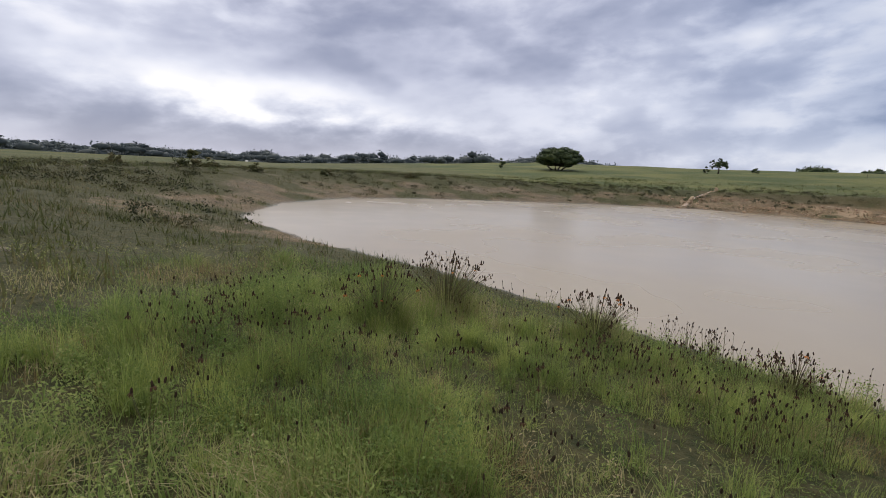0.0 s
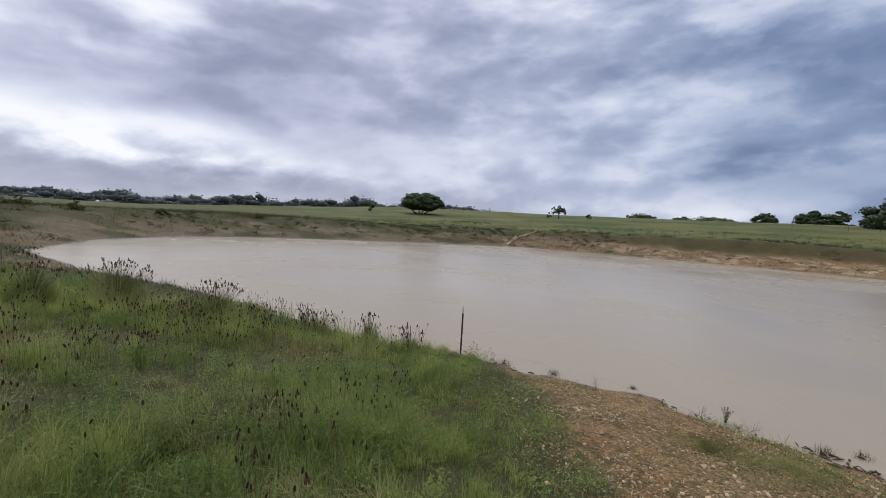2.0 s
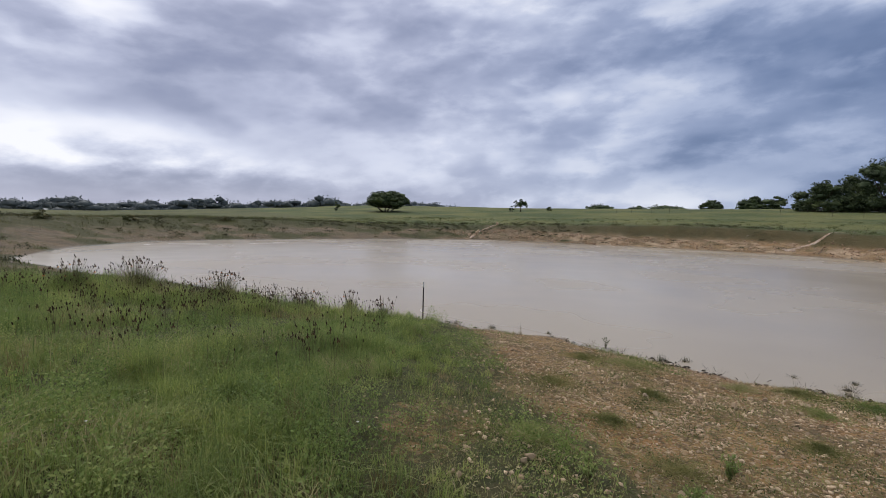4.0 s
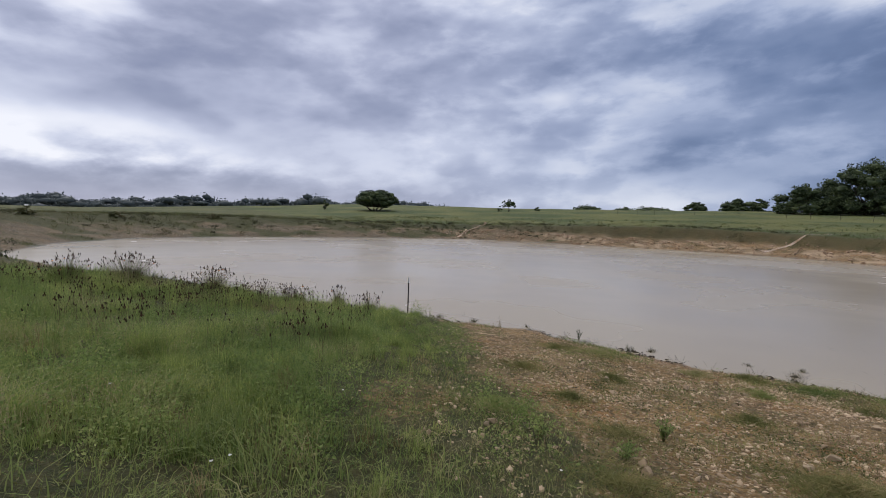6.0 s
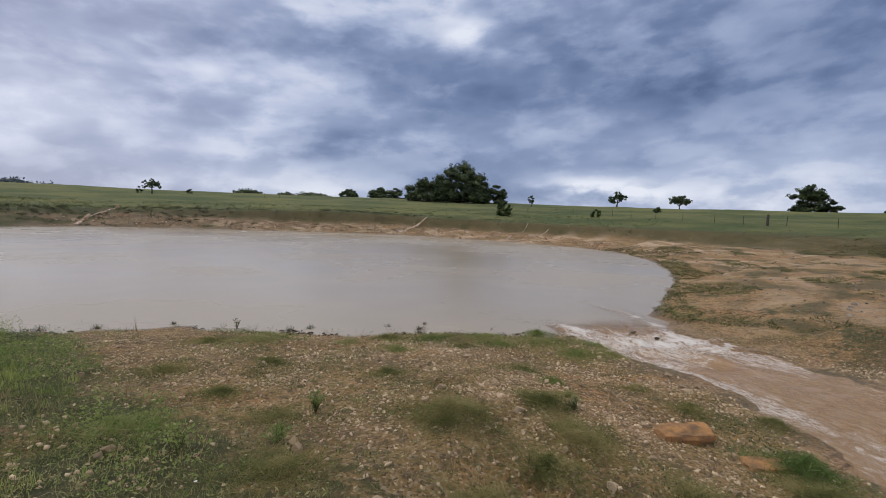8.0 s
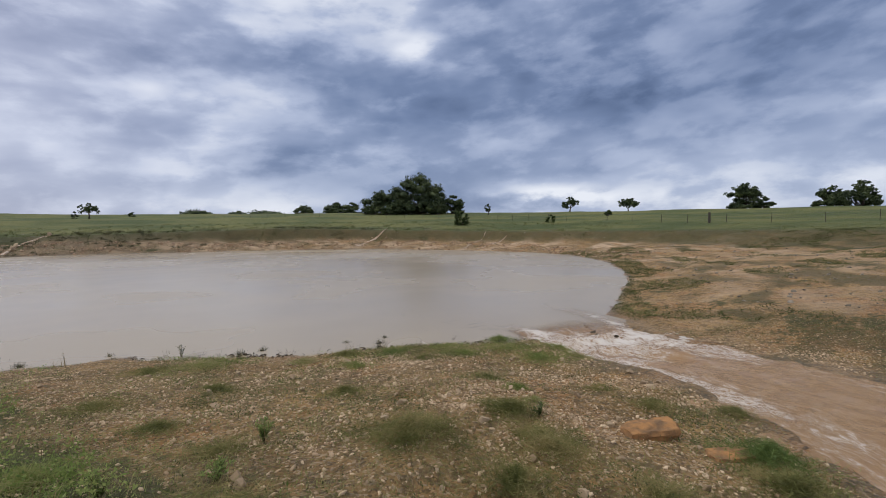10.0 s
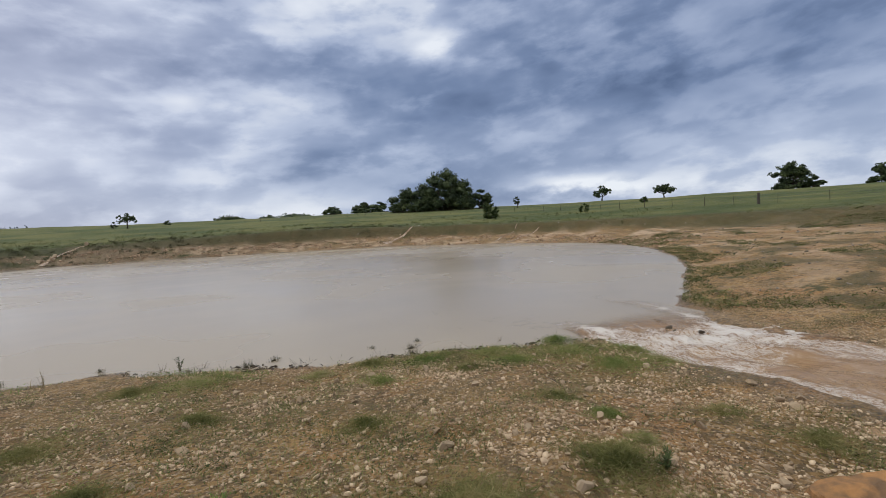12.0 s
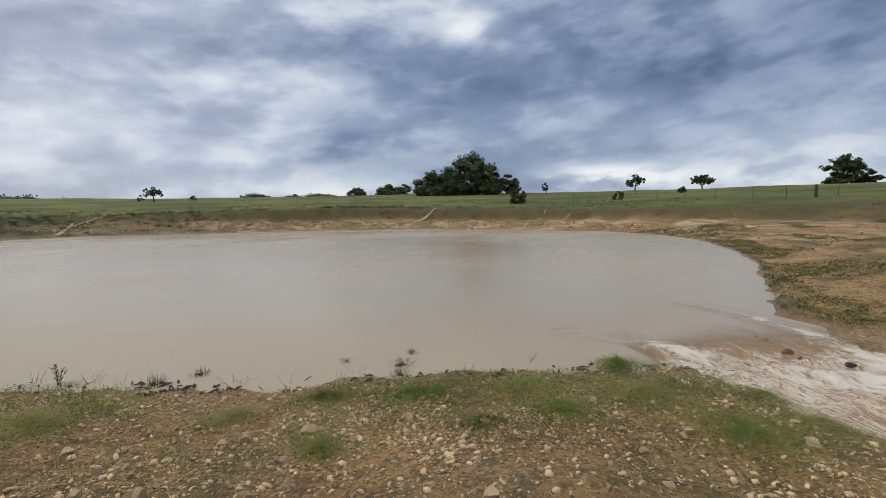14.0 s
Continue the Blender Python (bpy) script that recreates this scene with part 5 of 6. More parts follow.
def fence():
    line = spline([(74.0, -46.0), (70.5, -15.0), (69.3, 15.0), (75.0, 44.0), (78.0, 72.0), (66.0, 100.0), (44.0, 118.0)], 30)
    run = np.concatenate([[0], np.cumsum(np.linalg.norm(np.diff(line, axis=0), axis=1))])
    root = thing("pasture_fence", (0, 0, 0), "wire fence on thin dark posts along the pasture", "fence")
    v, f = tube([Vector((0, 0, -0.2)), Vector((0, 0, 0.7)), Vector((0, 0, 1.25))], [0.035, 0.032, 0.030], 6)
    me = mesh_from("fence_post", v, f, M_WOOD)
    places = []
    s = 0.0
    while s < run[-1]:
        x, y = np.interp(s, run, line[:, 0]), np.interp(s, run, line[:, 1])
        z = height(x, y)
        places.append(Vector((x, y, z)))
        part("fence_post", me, root, m=pose(x, y, z, 3 * rng.normal(), 3 * rng.normal(), 0))
        s += 4.4 + 0.4 * rng.normal()
    for k in range(4):
        path = [p + Vector((0, 0, 0.3 + 0.28 * k)) for p in places]
        v, f = tube(path, [0.008] * len(path), 3)
        part("wire", mesh_from("wire", v, f, M_WIRE), root)
    z = height(68.1, 14.8)
    v, f = tube([Vector((0, 0, -0.3)), Vector((0, 0, 0.8)), Vector((0.03, 0, 1.45))], [0.17, 0.16, 0.15], 10)
    ob = new("corner_post", mesh_from("corner_post", v, f, M_WOOD))
    ob.matrix_basis = pose(68.1, 14.8, z)
    tagged(ob, "thick dark wooden post standing in the pasture", "post")


fence()

# ---------------------------------------------------------------- coneflowers
def cone_mesh(seed):
    r = random.Random(seed)
    n, prof = 7, [(0.0, 0.004), (0.004, 0.0078), (0.018, 0.0085), (0.032, 0.007), (0.041, 0.003)]
    v = [(rr * math.cos(2 * math.pi * k / n), rr * math.sin(2 * math.pi * k / n), z) for z, rr in prof for k in range(n)]
    f = [(i * n + k, i * n + (k + 1) % n, (i + 1) * n + (k + 1) % n, (i + 1) * n + k) for i in range(len(prof) - 1) for k in range(n)]
    f.append(tuple((len(prof) - 1) * n + k for k in range(n)))
    return smooth(mesh_from("seed_cone", v, f, M_CONE))


def petal_mesh(mat, droop):
    v, f = [], []
    for k in range(6):
        a = 2 * math.pi * k / 6
        c, s = math.cos(a), math.sin(a)
        for r, z, wd in ((0.006, 0.004, 0.004), (0.017, 0.003 - droop * 0.25, 0.0085), (0.025, -droop, 0.006)):
            for sg in (-1, 1):
                v.append((c * r - s * wd * sg, s * r + c * wd * sg, z))
        b = k * 6
        f += [(b, b + 1, b + 3, b + 2), (b + 2, b + 3, b + 5, b + 4)]
    return mesh_from("petals", v, f, mat)


CONES = [cone_mesh(k) for k in range(2)]
PETALS = [petal_mesh(M_PETAL, 0.020), petal_mesh(M_GOLD, 0.016), petal_mesh(M_PETAL, 0.028)]


def coneflower(seed, stems, tall, spread, head=0.92, bloom=0.34):
    """One plant: bare stems, each with a seed cone, most with drooping petals, and thin leaves at the foot."""
    r = random.Random(seed)
    root = thing("coneflower", (0, 0, -20), "wild coneflower with dark cones and rust petals on thin stems", "flower", "coneflowers on the bank")
    leaves = []
    for k in range(stems):
        a = 2 * math.pi * r.random()
        out, h = spread * (0.2 + 0.8 * r.random()), tall * (0.65 + 0.35 * r.random())
        p = [Vector((0.02 * math.cos(a), 0.02 * math.sin(a), -0.03)), Vector((out * 0.35 * math.cos(a), out * 0.35 * math.sin(a), h * 0.55)), Vector((out * math.cos(a), out * math.sin(a), h))]
        v, f = tube(p, [0.0032, 0.0026, 0.0018], 3)
        part("stem", mesh_from("stem", v, f, M_STEM), root)
        sc = head * (0.8 + 0.5 * r.random())
        m = Matrix.Translation(p[2]) @ pose(0, 0, 0, 14 * (r.random() - 0.5) * 2, 14 * (r.random() - 0.5) * 2, 360 * r.random()) @ Matrix.Scale(sc, 4)
        c = part("seed_cone", CONES[k % 2], root, "dark brown seed cone", m)
        if r.random() < bloom:
            part("petals", PETALS[r.choice((0, 0, 2, 1, 0, 2))], c, "drooping rust petals")
        for j in range(7):
            q = p[0].lerp(p[1], r.random()) + Vector((0, 0, 0.0))
            b = a + r.random() * 6.3
            tip = q + Vector((math.cos(b) * 0.07, math.sin(b) * 0.07, 0.05 + 0.04 * r.random()))
            side = Vector((-math.sin(b), math.cos(b), 0)) * 0.004
            leaves.append(([q - side, q + side, tip], [(0, 1, 2)]))
    v, f = join(leaves)
    part("leaves", mesh_from("leaves", v, f, M_LUSH), root)
    return root


def flowers():
    kinds = [coneflower(1, 3, 0.50, 0.16), coneflower(2, 4, 0.56, 0.20), coneflower(3, 2, 0.44, 0.10), coneflower(4, 5, 0.52, 0.24), coneflower(5, 3, 0.62, 0.18), coneflower(6, 1, 0.50, 0.08)]
    r = np.random.default_rng(21)
    made, first = 0, set()
    while made < 285:
        u = r.random()
        x, y = -14.5 + 10.2 * r.random(), 5.5 + 11 * r.random()
        d = float(shore_distance(np.array([x]), np.array([y]))[0])
        if d < 0.25 or d > 8.5:
            continue
        g = meadow_chance(np.array([x]), np.array([y]))[0]
        want = (0.4 * math.exp(-d / 2.6) + 0.30) * float(sstep(-0.1, 0.35, vnoise(x, y, 0.55, 2)))
        if g < 0.12 or r.random() > want:
            continue
        k = made % 6
        m = pose(x, y, height(x, y), 0, 0, 360 * r.random())
        if k not in first:
            kinds[k].matrix_basis = m
            first.add(k)
        else:
            copy_thing(kinds[k], m)
        made += 1


flowers()


def flower_drift():
    """The rest of the coneflowers, far too many to tell apart."""
    r = np.random.default_rng(77)
    stems, cones = [], []
    done = 0
    while done < 430:
        x, y = -15.5 + 11.0 * r.random(), 5.0 + 12.5 * r.random()
        d = float(shore_distance(np.array([x]), np.array([y]))[0])
        if d < 0.15 or d > 8 or r.random() > 0.45 * math.exp(-d / 2.2) + 0.14 or meadow_chance(np.array([x]), np.array([y]))[0] < 0.1:
            continue
        z, h, a, o = height(x, y), 0.32 + 0.28 * r.random(), r.random() * 6.3, 0.12 * r.random()
        p = [Vector((x, y, z - 0.02)), Vector((x + 0.4 * o * math.cos(a), y + 0.4 * o * math.sin(a), z + 0.6 * h)), Vector((x + o * math.cos(a), y + o * math.sin(a), z + h))]
        stems.append(tube(p, [0.003, 0.0025, 0.002], 3))
        q = 0.62 + 0.40 * r.random()
        tip = Vector((0.01 * r.normal(), 0.01 * r.normal(), 0.042 * q))
        cones.append(tube([p[2], p[2] + tip * 0.25, p[2] + tip * 0.8, p[2] + tip], [0.006 * q, 0.0105 * q, 0.009 * q, 0.003 * q], 5))
        done += 1
    v, f = join(stems)
    tagged(new("flower_stalks", mesh_from("flower_stalks", v, f, M_STEM)), "thin brown-green flower stalks over the grass", "flower", kind="stuff")
    v, f = join(cones)
    tagged(new("flower_heads", mesh_from("flower_heads", v, f, M_CONE)), "many dark coneflower heads over the grass", "flower", kind="stuff")


flower_drift()


def flower_bush(x, y, tall, wide, stems, label, mat, seed, leafy_count):
    """A dense clump: a fan of stems, a leafy body and many cones."""
    r = random.Random(seed)
    root = thing("flower_clump", (x, y, height(x, y)), label, "flowering shrub", "flower clumps at the waterline")
    for k in range(stems):
        a, e = 2 * math.pi * r.random(), math.sqrt(r.random())
        out, h = wide * 0.5 * e, tall * (1 - 0.35 * e * e) * (0.78 + 0.24 * r.random())
        p = [Vector((0.1 * out * math.cos(a), 0.1 * out * math.sin(a), -0.05)), Vector((0.45 * out * math.cos(a), 0.45 * out * math.sin(a), h * 0.55)), Vector((out * math.cos(a), out * math.sin(a), h))]
        v, f = tube(p, [0.005, 0.004, 0.002], 3)
        part("stalk", mesh_from("stalk", v, f, M_STEM), root)
        if r.random() < 0.62:
            sc = 1.15 * (0.8 + 0.5 * r.random())
            m = Matrix.Translation(p[2]) @ pose(0, 0, 0, 30 * (r.random() - 0.5), 30 * (r.random() - 0.5), 360 * r.random()) @ Matrix.Scale(sc, 4)
            c = part("seed_cone", CONES[k % 2], root, "dark brown seed cone", m)
            if r.random() < 0.45:
                part("petals", PETALS[r.choice((0, 0, 2, 1, 0, 2))], c, "drooping rust petals")
    q = np.random.default_rng(seed)
    n = leafy_count * 2
    a, e = q.random(n) * 2 * math.pi, np.sqrt(q.random(n))
    r0, r1 = wide * 0.36 * e, wide * 0.5 * e * (0.6 + 0.6 * q.random(n))
    h, wd = tall * (0.20 + 0.62 * q.random(n) ** 1.4) * (1 - 0.45 * e * e), 0.0016 + 0.0026 * q.random(n)
    pts = np.empty((n, 5, 3))
    for i, (k, wk) in enumerate(((0, 1.0), (0.6, 0.9))):
        rad = r0 + (r1 - r0) * k * k
        for j, sg in enumerate((-1, 1)):
            pts[:, i * 2 + j, 0] = rad * np.cos(a) - np.sin(a + 0.8) * wd * wk * sg
            pts[:, i * 2 + j, 1] = rad * np.sin(a) + np.cos(a + 0.8) * wd * wk * sg
            pts[:, i * 2 + j, 2] = h * k - 0.05
    pts[:, 4, 0], pts[:, 4, 1], pts[:, 4, 2] = r1 * np.cos(a), r1 * np.sin(a), h
    base = np.arange(n)[:, None] * 5
    part("leaf_fan", tri_mesh("leaf_fan", pts.reshape(-1, 3), np.concatenate([base + [[0, 1, 3]], base + [[0, 3, 2]], base + [[2, 3, 4]]]), mat), root)


flower_bush(-12.75, 13.7, 1.05, 1.25, 70, "upright green weed clump with dark seed cones", M_GRASS, 71, 1300)
flower_bush(-12.2, 15.4, 1.15, 1.7, 150, "broad clump of dark coneflowers at the waterline", M_GRASS, 72, 900)
flower_bush(-9.6, 15.3, 0.95, 1.3, 90, "loose clump of dark coneflowers at the waterline", M_GRASS, 73, 600)
flower_bush(-6.9, 14.9, 0.70, 0.8, 45, "loose clump of dark coneflowers at the waterline", M_GRASS, 74, 300)
flower_bush(-5.6, 14.6, 0.85, 0.55, 30, "slender pale weed clump at the waterline", M_GRASS, 75, 350)
flower_bush(-4.6, 14.2, 0.65, 0.6, 22, "loose clump of dark coneflowers at the waterline", M_GRASS, 76, 200)

# ---------------------------------------------------------------- tufts and weeds on the gravel
def tuft(name, x, y, tall, wide, n, mat, label, seed):
    """A soft low mound of fine leaf slivers."""
    n, wide, tall = int(n * 5.0), wide * 1.25, tall * 1.2
    q = np.random.default_rng(seed)
    a = q.random(n) * 2 * math.pi
    rr = wide * 0.50 * np.abs(q.normal(size=n)) * (0.8 + 0.25 * np.sin(2 * a + seed) + 0.18 * np.sin(5 * a + 2 * seed))
    ox, oy = rr * np.cos(a), rr * np.sin(a)
    mound = tall * 0.75 * np.exp(-(rr / (wide * 0.50)) ** 2) * (0.7 + 0.5 * vnoise(x + ox, y + oy, 5.0, 2))
    c = np.column_stack([ox, oy, land(x + ox, y + oy) - height(x, y) + np.maximum(mound, 0.012) * q.random(n) ** 0.6])
    d = q.normal(size=(n, 3)) * [1, 1, 0.6] + np.column_stack([np.cos(a) * 0.5, np.sin(a) * 0.5, np.full(n, 0.80)])
    d /= np.linalg.norm(d, axis=1)[:, None]
    s = np.cross(d, q.normal(size=(n, 3)))
    s /= np.linalg.norm(s, axis=1)[:, None]
    l = (0.025 + 0.10 * q.random(n) ** 1.7)[:, None]
    wd = (0.0016 + 0.0018 * q.random(n))[:, None]
    pts = np.stack([c - d * l - s * wd, c - d * l + s * wd, c + d * l], axis=1)
    ob = new(name, tri_mesh(name, pts.reshape(-1, 3), np.arange(n)[:, None] * 3 + np.array([[0, 1, 2]]), mat))
    ob.matrix_basis = pose(x, y, height(x, y))
    tagged(ob, label, "grass", kind="stuff")


TUFTS = [(0.22, 4.25, 0.20, 0.95, 1300, M_TUFT), (1.48, 3.98, 0.19, 0.60, 620, M_TUFT), (1.10, 3.25, 0.22, 0.75, 900, M_TUFT), (2.66, 4.63, 0.10, 0.26, 240, M_GRASS), (3.68, 3.85, 0.10, 0.32, 240, M_TUFT), (2.14, 4.05, 0.10, 0.22, 160, M_GRASS), (6.3, 7.4, 0.11, 0.7, 420, M_GRASS), (6.25, 5.75, 0.13, 0.8, 520, M_GRASS), (2.55, 1.74, 0.22, 0.75, 620, M_LUSH),
         (2.0, 1.5, 0.20, 0.8, 560, M_TUFT), (-1.1, 5.4, 0.12, 0.7, 350, M_TUFT), (3.4, 3.0, 0.14, 0.45, 300, M_TUFT), (0.2, 3.1, 0.20, 0.6, 420, M_TUFT), (-0.6, 3.0, 0.20, 0.7, 420, M_TUFT),
         (-1.6, 4.2, 0.18, 0.8, 480, M_TUFT), (-2.3, 5.9, 0.20, 0.8, 480, M_GRASS), (1.0, 2.2, 0.2, 0.7, 420, M_TUFT), (3.9, 2.2, 0.14, 0.4, 240, M_TUFT), (-1.2, 6.6, 0.12, 0.5, 300, M_TUFT),
         (3.5, 7.2, 0.08, 0.5, 260, M_TUFT), (0.0, 8.0, 0.10, 0.6, 300, M_TUFT), (-1.4, 8.2, 0.12, 0.7, 360, M_TUFT), (0.9, 6.2, 0.09, 0.5, 260, M_TUFT), (2.9, 5.3, 0.08, 0.4, 240, M_TUFT),
         (5.0, 5.6, 0.12, 0.9, 700, M_GRASS), (5.4, 6.6, 0.12, 1.2, 800, M_GRASS), (4.6, 7.6, 0.12, 1.0, 600, M_GRASS), (5.75, 5.2, 0.10, 0.5, 360, M_GRASS), (0.6, 10.1, 0.14, 1.0, 600, M_GRASS),
         (-0.2, 10.6, 0.12, 0.7, 380, M_TUFT), (2.0, 9.0, 0.10, 0.5, 300, M_GRASS), (2.2, 7.7, 0.09, 0.5, 260, M_GRASS), (4.3, 6.9, 0.10, 0.8, 500, M_GRASS), (3.7, 8.3, 0.10, 0.8, 480, M_GRASS), (2.9, 8.9, 0.10, 0.6, 360, M_TUFT)]
for k, row in enumerate(TUFTS):
    tuft("grass_tuft", *row, "low tuft of grass on the stony bank", 300 + k)


# dead stubs and sticks standing in the shallows
def shallows():
    r = np.random.default_rng(44)
    for k in range(18):
        i = r.integers(2, 10)
        p, q = SHORE[i], SHORE[i + 1]
        c = p + (q - p) * r.random()
        inward = np.array(MIDDLE) - c
        inward /= np.linalg.norm(inward)
        c = c + inward * (0.05 + 0.8 * r.random() ** 2)
        root = thing("drowned_weed", (c[0], c[1], WATER - 0.15), "thin drowned weed standing in the shallows", "weed", "weeds in the shallows", turn=360 * r.random())
        for j in range(r.integers(4, 12)):
            a, o, h = r.random() * 6.3, 0.04 + 0.16 * r.random(), 0.15 + 0.14 * r.random()
            v, f = tube([Vector((0.02 * math.cos(a), 0.02 * math.sin(a), 0)), Vector((o * 0.5 * math.cos(a), o * 0.5 * math.sin(a), h * 0.6)), Vector((o * math.cos(a), o * math.sin(a), h))], [0.003, 0.0025, 0.001], 3)
            part("stalk", mesh_from("stalk", v, f, M_MUD if k % 3 else M_STEM), root)


shallows()


def drowned_tuft(x, y, wide, tall, seed):
    """A sodden dark clump with fine stalks, standing in the edge of the water."""
    q = np.random.default_rng(seed)
    root = thing("drowned_tuft", (x, y, WATER - 0.10), "dark sodden grass clump standing in the shallows", "weed", "sodden clumps in the shallows")
    n = 170
    a, e = q.random(n) * 2 * math.pi, np.sqrt(q.random(n))
    ox, oy, h = wide * 0.5 * e * np.cos(a), wide * 0.5 * e * np.sin(a), 0.10 + tall * (0.25 + 0.75 * q.random(n) ** 1.5) * (1 - 0.5 * e)
    lx, ly = ox * (1 + 0.5 * q.random(n)) + 0.02 * q.normal(size=n), oy * (1 + 0.5 * q.random(n)) + 0.02 * q.normal(size=n)
    wx, wy = -np.sin(a) * 0.004, np.cos(a) * 0.004
    pts = np.stack([np.column_stack([ox - wx, oy - wy, 0 * h]), np.column_stack([ox + wx, oy + wy, 0 * h]), np.column_stack([lx, ly, h])], axis=1)
    part("sodden_grass", tri_mesh("sodden_grass", pts.reshape(-1, 3), np.arange(n)[:, None] * 3 + np.array([[0, 1, 2]]), M_DARKWEED), root)
    clod = stone_mesh("clod", seed, M_MUD, 0.5, 2, 0.3)
    part("clod", clod, root, "wet dark clod", Matrix.Translation((0, 0, 0.09)) @ Matrix.Scale(wide * 0.6, 4))


for k, (x, y, wd, h) in enumerate(((1.68, 11.05, 0.30, 0.24), (2.20, 11.03, 0.24, 0.16), (4.06, 9.17, 0.30, 0.16), (-0.22, 12.76, 0.22, 0.14), (-1.60, 13.7, 0.24, 0.20), (-2.57, 14.2, 0.34, 0.18), (3.84, 10.13, 0.20, 0.10),
                                 (4.74, 9.77, 0.16, 0.12), (4.33, 9.47, 0.34, 0.14), (0.9, 11.75, 0.26, 0.10), (-0.19, 13.21, 0.16, 0.12))):
    drowned_tuft(x, y, wd, h, 400 + k)


def wrack():
    """Dark sodden clods and twigs along the near waterline, too many to count."""
    r = np.random.default_rng(12)
    bits = []
    for k in range(150):
        i = int(r.choice([3, 5, 6, 6, 6, 7, 8, 9]))
        p, q = SHORE[i], SHORE[i + 1]
        c = p + (q - p) * float(r.choice([0.2, 0.45, 0.8]) + 0.08 * r.normal())
        outward = c - np.array(MIDDLE)
        outward /= np.linalg.norm(outward)
        c = c + outward * r.normal(0.1, 0.16)
        z, a, l = max(height(c[0], c[1]), WATER), r.random() * 6.3, 0.02 + 0.07 * r.random() ** 2
        e = Vector((math.cos(a), math.sin(a), 0.25 * r.normal())) * l
        m = Vector((c[0], c[1], z + 0.008))
        th = 0.006 + 0.016 * r.random() ** 2
        bits.append(tube([m - e, m + Vector((0, 0, 0.012)), m + e], [th * 0.4, th, th * 0.5], 5))
    v, f = join(bits)
    tagged(new("shore_debris", mesh_from("shore_debris", v, f, M_MUD)), "dark sodden clods and twigs along the waterline", "debris", kind="stuff")


wrack()
for k, (x, y, z, sz) in enumerate(((8.95, 6.35, -1.37, 0.20), (8.75, 6.2, -1.37, 0.16), (8.2, 5.3, -1.30, 0.18), (8.45, 5.95, -1.36, 0.24), (8.25, 5.8, -1.35, 0.15), (8.62, 6.0, -1.36, 0.13), (9.15, 6.5, -1.38, 0.14))):
    ob = new("wet_stone", stone_mesh("wet_stone", 90 + k, M_MUD, 0.45, 3, 0.2))
    ob.matrix_basis = pose(x, y, z - 0.03, 8, -6, 70 * k) @ Matrix.Scale(sz, 4)
    tagged(ob, "dark wet stone in the mouth of the stream", "stone", "wet stones in the stream")

rill([(42.6, 49.2, 0.14), (41.2, 49.7, 0.16), (39.4, 49.5, 0.22), (37.4, 50.0, 0.45), (35.0, 49.9, 1.0)], "pale water rill running down the cut bank")
rill([(7.4, 75.2, 0.16), (6.0, 74.0, 0.22), (4.6, 72.6, 0.22), (3.4, 70.6, 0.3), (2.4, 68.4, 0.6)], "white water rill over stones into the pond")
rill([(45.6, 36.2, 0.12), (44.0, 35.9, 0.15), (41.8, 35.6, 0.2), (39.6, 35.2, 0.35)], "thin pale rill running down the cut bank")
rill([(45.6, 33.0, 0.12), (44.0, 33.0, 0.15), (41.8, 33.2, 0.2), (39.6, 33.4, 0.35)], "thin pale rill running down the cut bank")


# ---------------------------------------------------------------- single plants, twigs and stones on the gravel
def weed_plant(x, y, tall, wide, stems, label, seed, mat=M_LUSH):
    """A bushy weed: branching stems with small leaves along them."""
    r = random.Random(seed)
    root = thing("weed_plant", (x, y, height(x, y) - 0.01), label, "weed", "single weeds on the bank")
    leaf_v, leaf_f = [], []
    for k in range(stems):
        a, e = 2 * math.pi * r.random(), math.sqrt(r.random())
        out, h = wide * 0.5 * e, tall * (1 - 0.4 * e * e) * (0.8 + 0.2 * r.random())
        p = [Vector((0, 0, 0)), Vector((out * 0.4 * math.cos(a), out * 0.4 * math.sin(a), h * 0.6)), Vector((out * math.cos(a), out * math.sin(a), h))]
        v, f = tube(p, [0.003, 0.0022, 0.001], 3)
        part("stem", mesh_from("stem", v, f, M_STEM), root)
        for j in range(26):
            q = 0.15 + 0.85 * r.random()
            c = p[0].lerp(p[1], q * 2) if q < 0.5 else p[1].lerp(p[2], q * 2 - 1)
            b = r.random() * 6.3
            d = Vector((math.cos(b), math.sin(b), 0.3 + 0.7 * r.random())).normalized()
            s = Vector((-math.sin(b), math.cos(b), 0)) * 0.006
            l = 0.022 + 0.025 * r.random()
            i = len(leaf_v)
            leaf_v += [c, c + d * l * 0.5 - s, c + d * l, c + d * l * 0.5 + s]
            leaf_f.append((i, i + 1, i + 2, i + 3))
    part("leaves", mesh_from("leaves", leaf_v, leaf_f, mat), root)


def twig(x, y, long, turn, seed):
    r = random.Random(seed)
    bits = []
    p = [Vector((long * k / 5, 0.04 * long * r.uniform(-1, 1), 0.012 + 0.25 * long * (k / 5) ** 1.5 * r.random())) for k in range(6)]
    bits.append(tube(p, [0.004, 0.004, 0.0035, 0.003, 0.002, 0.001], 4))
    for k in (2, 3, 4):
        e = p[k] + Vector((0.18 * long, r.choice((-1, 1)) * 0.16 * long, 0.10 * long * r.random()))
        bits.append(tube([p[k], p[k].lerp(e, 0.5) + Vector((0, 0, 0.006)), e], [0.0022, 0.0018, 0.0008], 3))
    v, f = join(bits)
    ob = new("twig", mesh_from("twig", v, f, M_BARK))
    ob.matrix_basis = pose(x, y, height(x, y) - 0.004, 0, 0, turn)
    tagged(ob, "thin dead branching twig lying on the gravel", "twig", "twigs on the gravel")


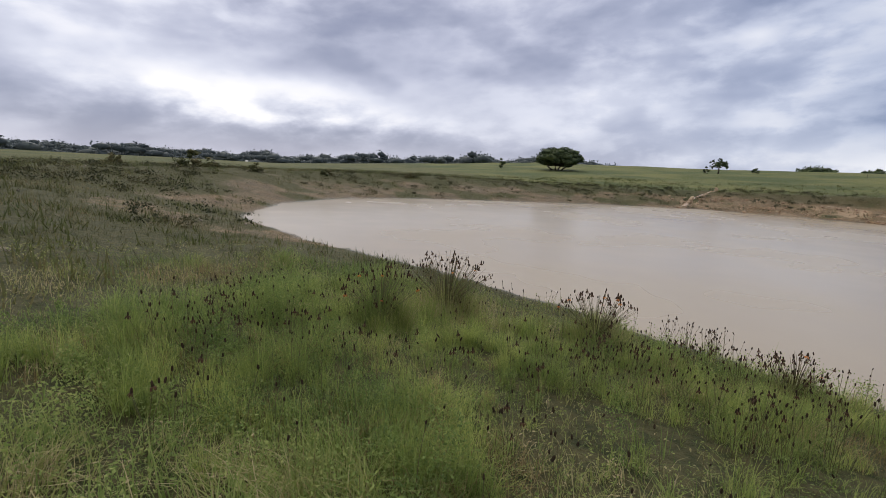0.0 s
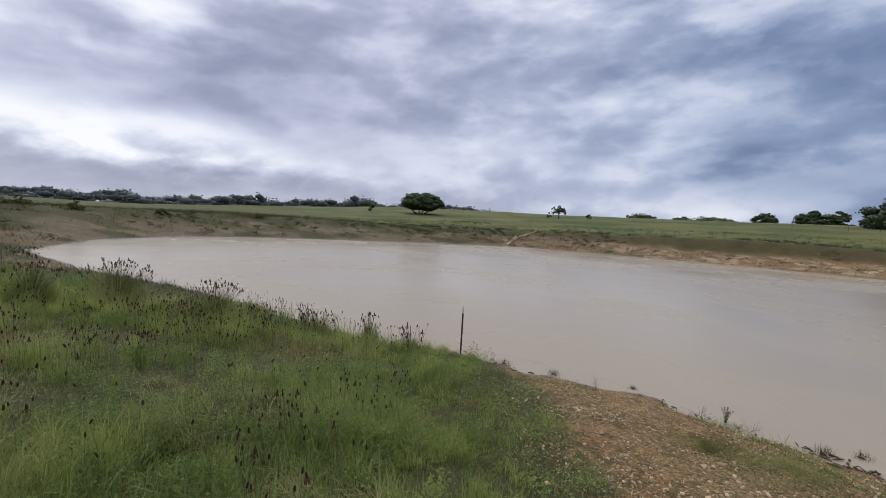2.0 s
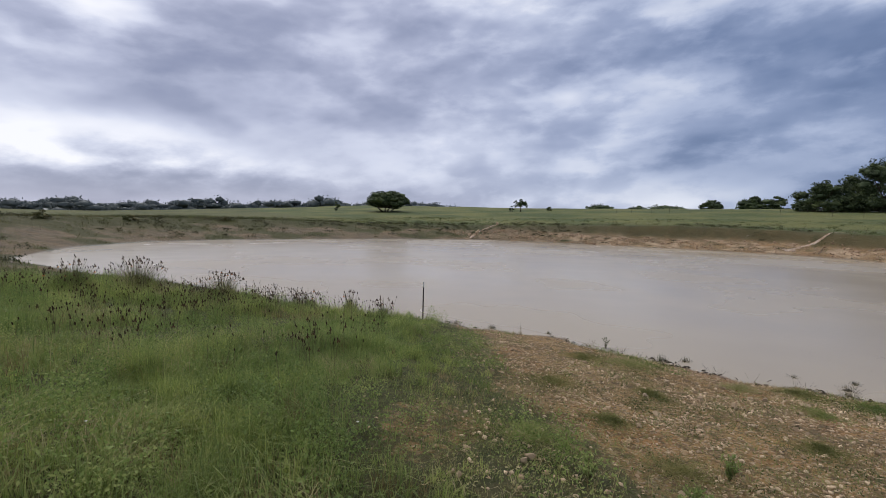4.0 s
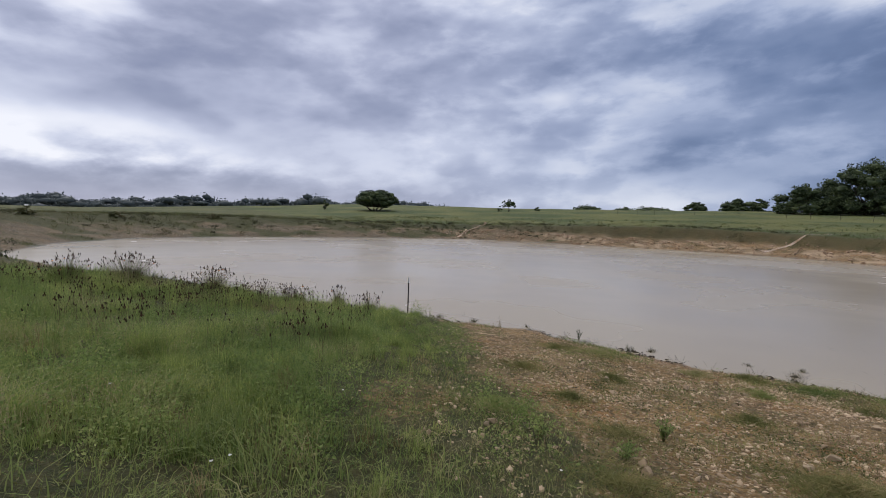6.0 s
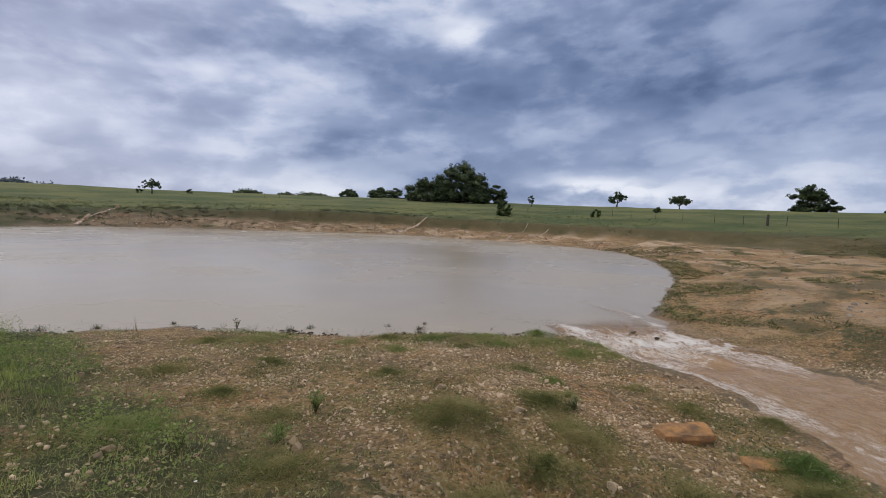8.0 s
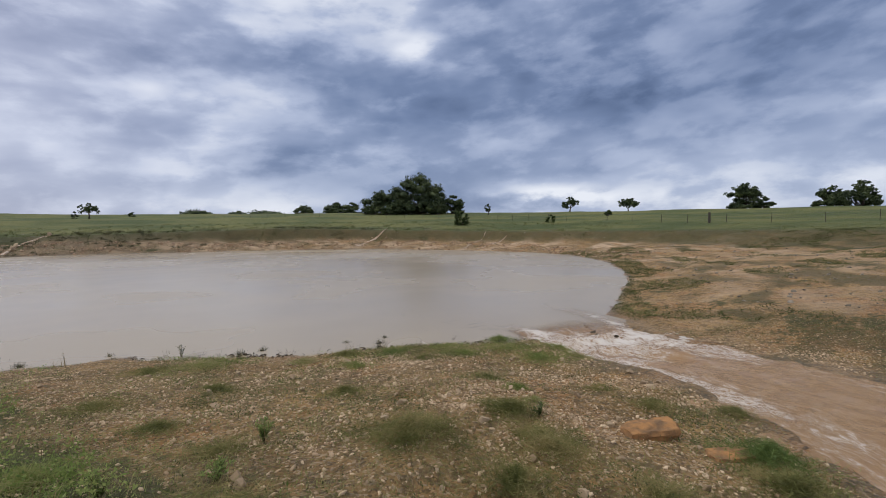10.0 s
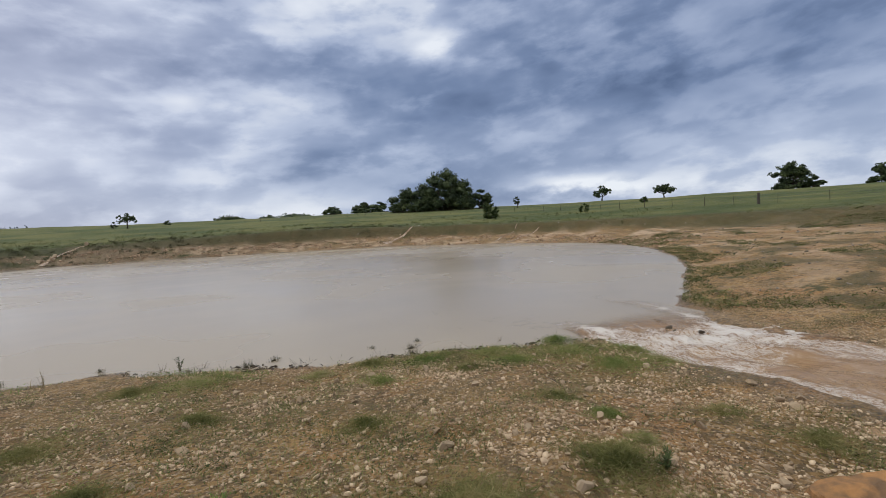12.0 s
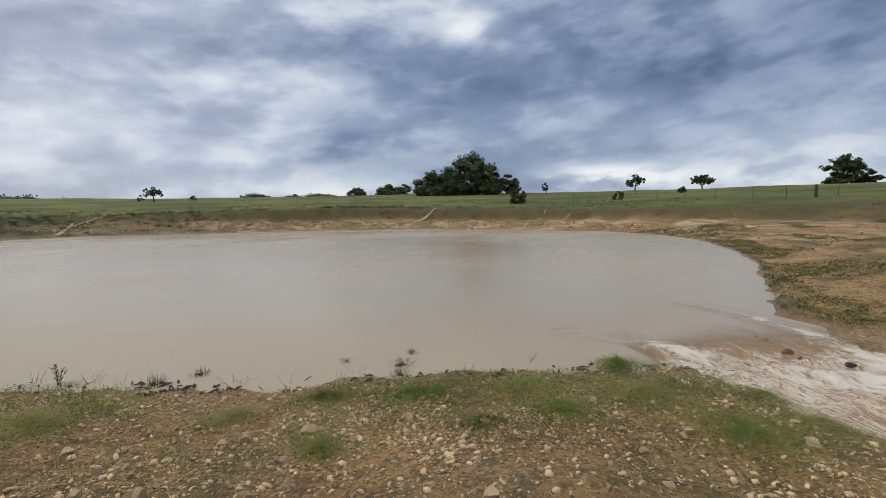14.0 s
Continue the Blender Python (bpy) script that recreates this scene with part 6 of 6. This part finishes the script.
def white_flower(x, y, tall, seed):
    r = random.Random(seed)
    root = thing("white_flower", (x, y, height(x, y)), "small white wildflower on a thin stem in the grass", "flower", "white flowers in the grass")
    v, f = tube([Vector((0, 0, -0.02)), Vector((0.02, 0.01, tall * 0.5)), Vector((0.03, 0, tall))], [0.002, 0.0018, 0.0015], 3)
    part("stem", mesh_from("stem", v, f, M_STEM), root)
    v, f = [], []
    for k in range(9):
        a = 2 * math.pi * k / 9
        c, s = math.cos(a), math.sin(a)
        i = len(v)
        v += [(0.03, 0, tall), (0.03 + 0.008 * c - 0.003 * s, 0.008 * s + 0.003 * c, tall + 0.007), (0.03 + 0.013 * c, 0.013 * s, tall + 0.009), (0.03 + 0.008 * c + 0.003 * s, 0.008 * s - 0.003 * c, tall + 0.007)]
        f.append((i, i + 1, i + 2, i + 3))
    part("petals", mesh_from("petals", v, f, M_WHITE), root, "white petals")


weed_plant(-0.68, 5.34, 0.27, 0.22, 16, "bushy bright green weed standing alone on the gravel", 5)
weed_plant(0.8, 11.9, 0.36, 0.26, 8, "thin open weed at the waterline", 7, M_SHRUB)
weed_plant(-1.35, 4.75, 0.20, 0.30, 14, "low leafy green weed on the gravel", 8)
weed_plant(-2.0, 5.1, 0.24, 0.26, 12, "low leafy green weed on the gravel", 9)
weed_plant(1.75, 3.75, 0.16, 0.22, 10, "low leafy green weed on the gravel", 10, M_SHRUB)
for k, (x, y, l, a) in enumerate(((3.86, 5.45, 0.45, 118), (3.6, 5.75, 0.35, 70), (2.2, 7.6, 0.3, 25), (1.2, 7.6, 0.3, 160), (0.4, 6.1, 0.28, 40), (-0.9, 7.2, 0.35, 205))):
    twig(x, y, l, a, 40 + k)
for k, (x, y, h) in enumerate(((-4.29, 3.64, 0.30), (-4.38, 3.60, 0.26), (-3.9, 5.2, 0.28), (-5.6, 4.6, 0.34), (-2.2, 4.0, 0.2))):
    white_flower(x, y, h * 0.8, 50 + k)
for k, (x, y, s) in enumerate(((-2.44, 5.30, 0.17), (-3.07, 4.85, 0.13), (0.96, 5.19, 0.20), (0.55, 6.01, 0.12), (-1.30, 4.46, 0.20), (-1.26, 4.62, 0.22), (1.22, 10.57, 0.10), (-0.08, 4.57, 0.13),
                               (1.20, 5.53, 0.14), (2.06, 5.14, 0.12), (1.22, 6.93, 0.13), (3.26, 4.62, 0.11), (3.66, 3.13, 0.16), (3.05, 4.0, 0.15), (1.62, 4.82, 0.15), (-2.5, 5.22, 0.14))):
    ob = new("limestone_rock", stone_mesh("limestone_rock", 130 + k, M_STONE, 0.55, 3, 0.26))
    ob.matrix_basis = pose(x, y, height(x, y) + s * 0.10, 10 * math.sin(k), 12 * math.cos(k), 55 * k) @ Matrix.Scale(s, 4)
    tagged(ob, "pale angular limestone rock on the gravel bank", "stone", "larger rocks on the bank")
r_rill = random.Random(8)
for k in range(16):
    t = r_rill.random()
    x, y, s = 2.6 + 5.0 * t + r_rill.uniform(-0.9, 0.9), 69.6 + 6.0 * t + r_rill.uniform(-0.6, 0.6), 0.25 + 0.55 * r_rill.random() ** 2
    ob = new("rill_rock", stone_mesh("rill_rock", 170 + k, M_STONE, 0.6, 3, 0.26))
    ob.matrix_basis = pose(x, y, height(x, y) + s * 0.10, 10 * math.sin(k), 12 * math.cos(k), 55 * k) @ Matrix.Scale(s * 1.6, 4)
    tagged(ob, "pale broken rock beside the rill on the far bank", "stone", "rocks beside the rill")
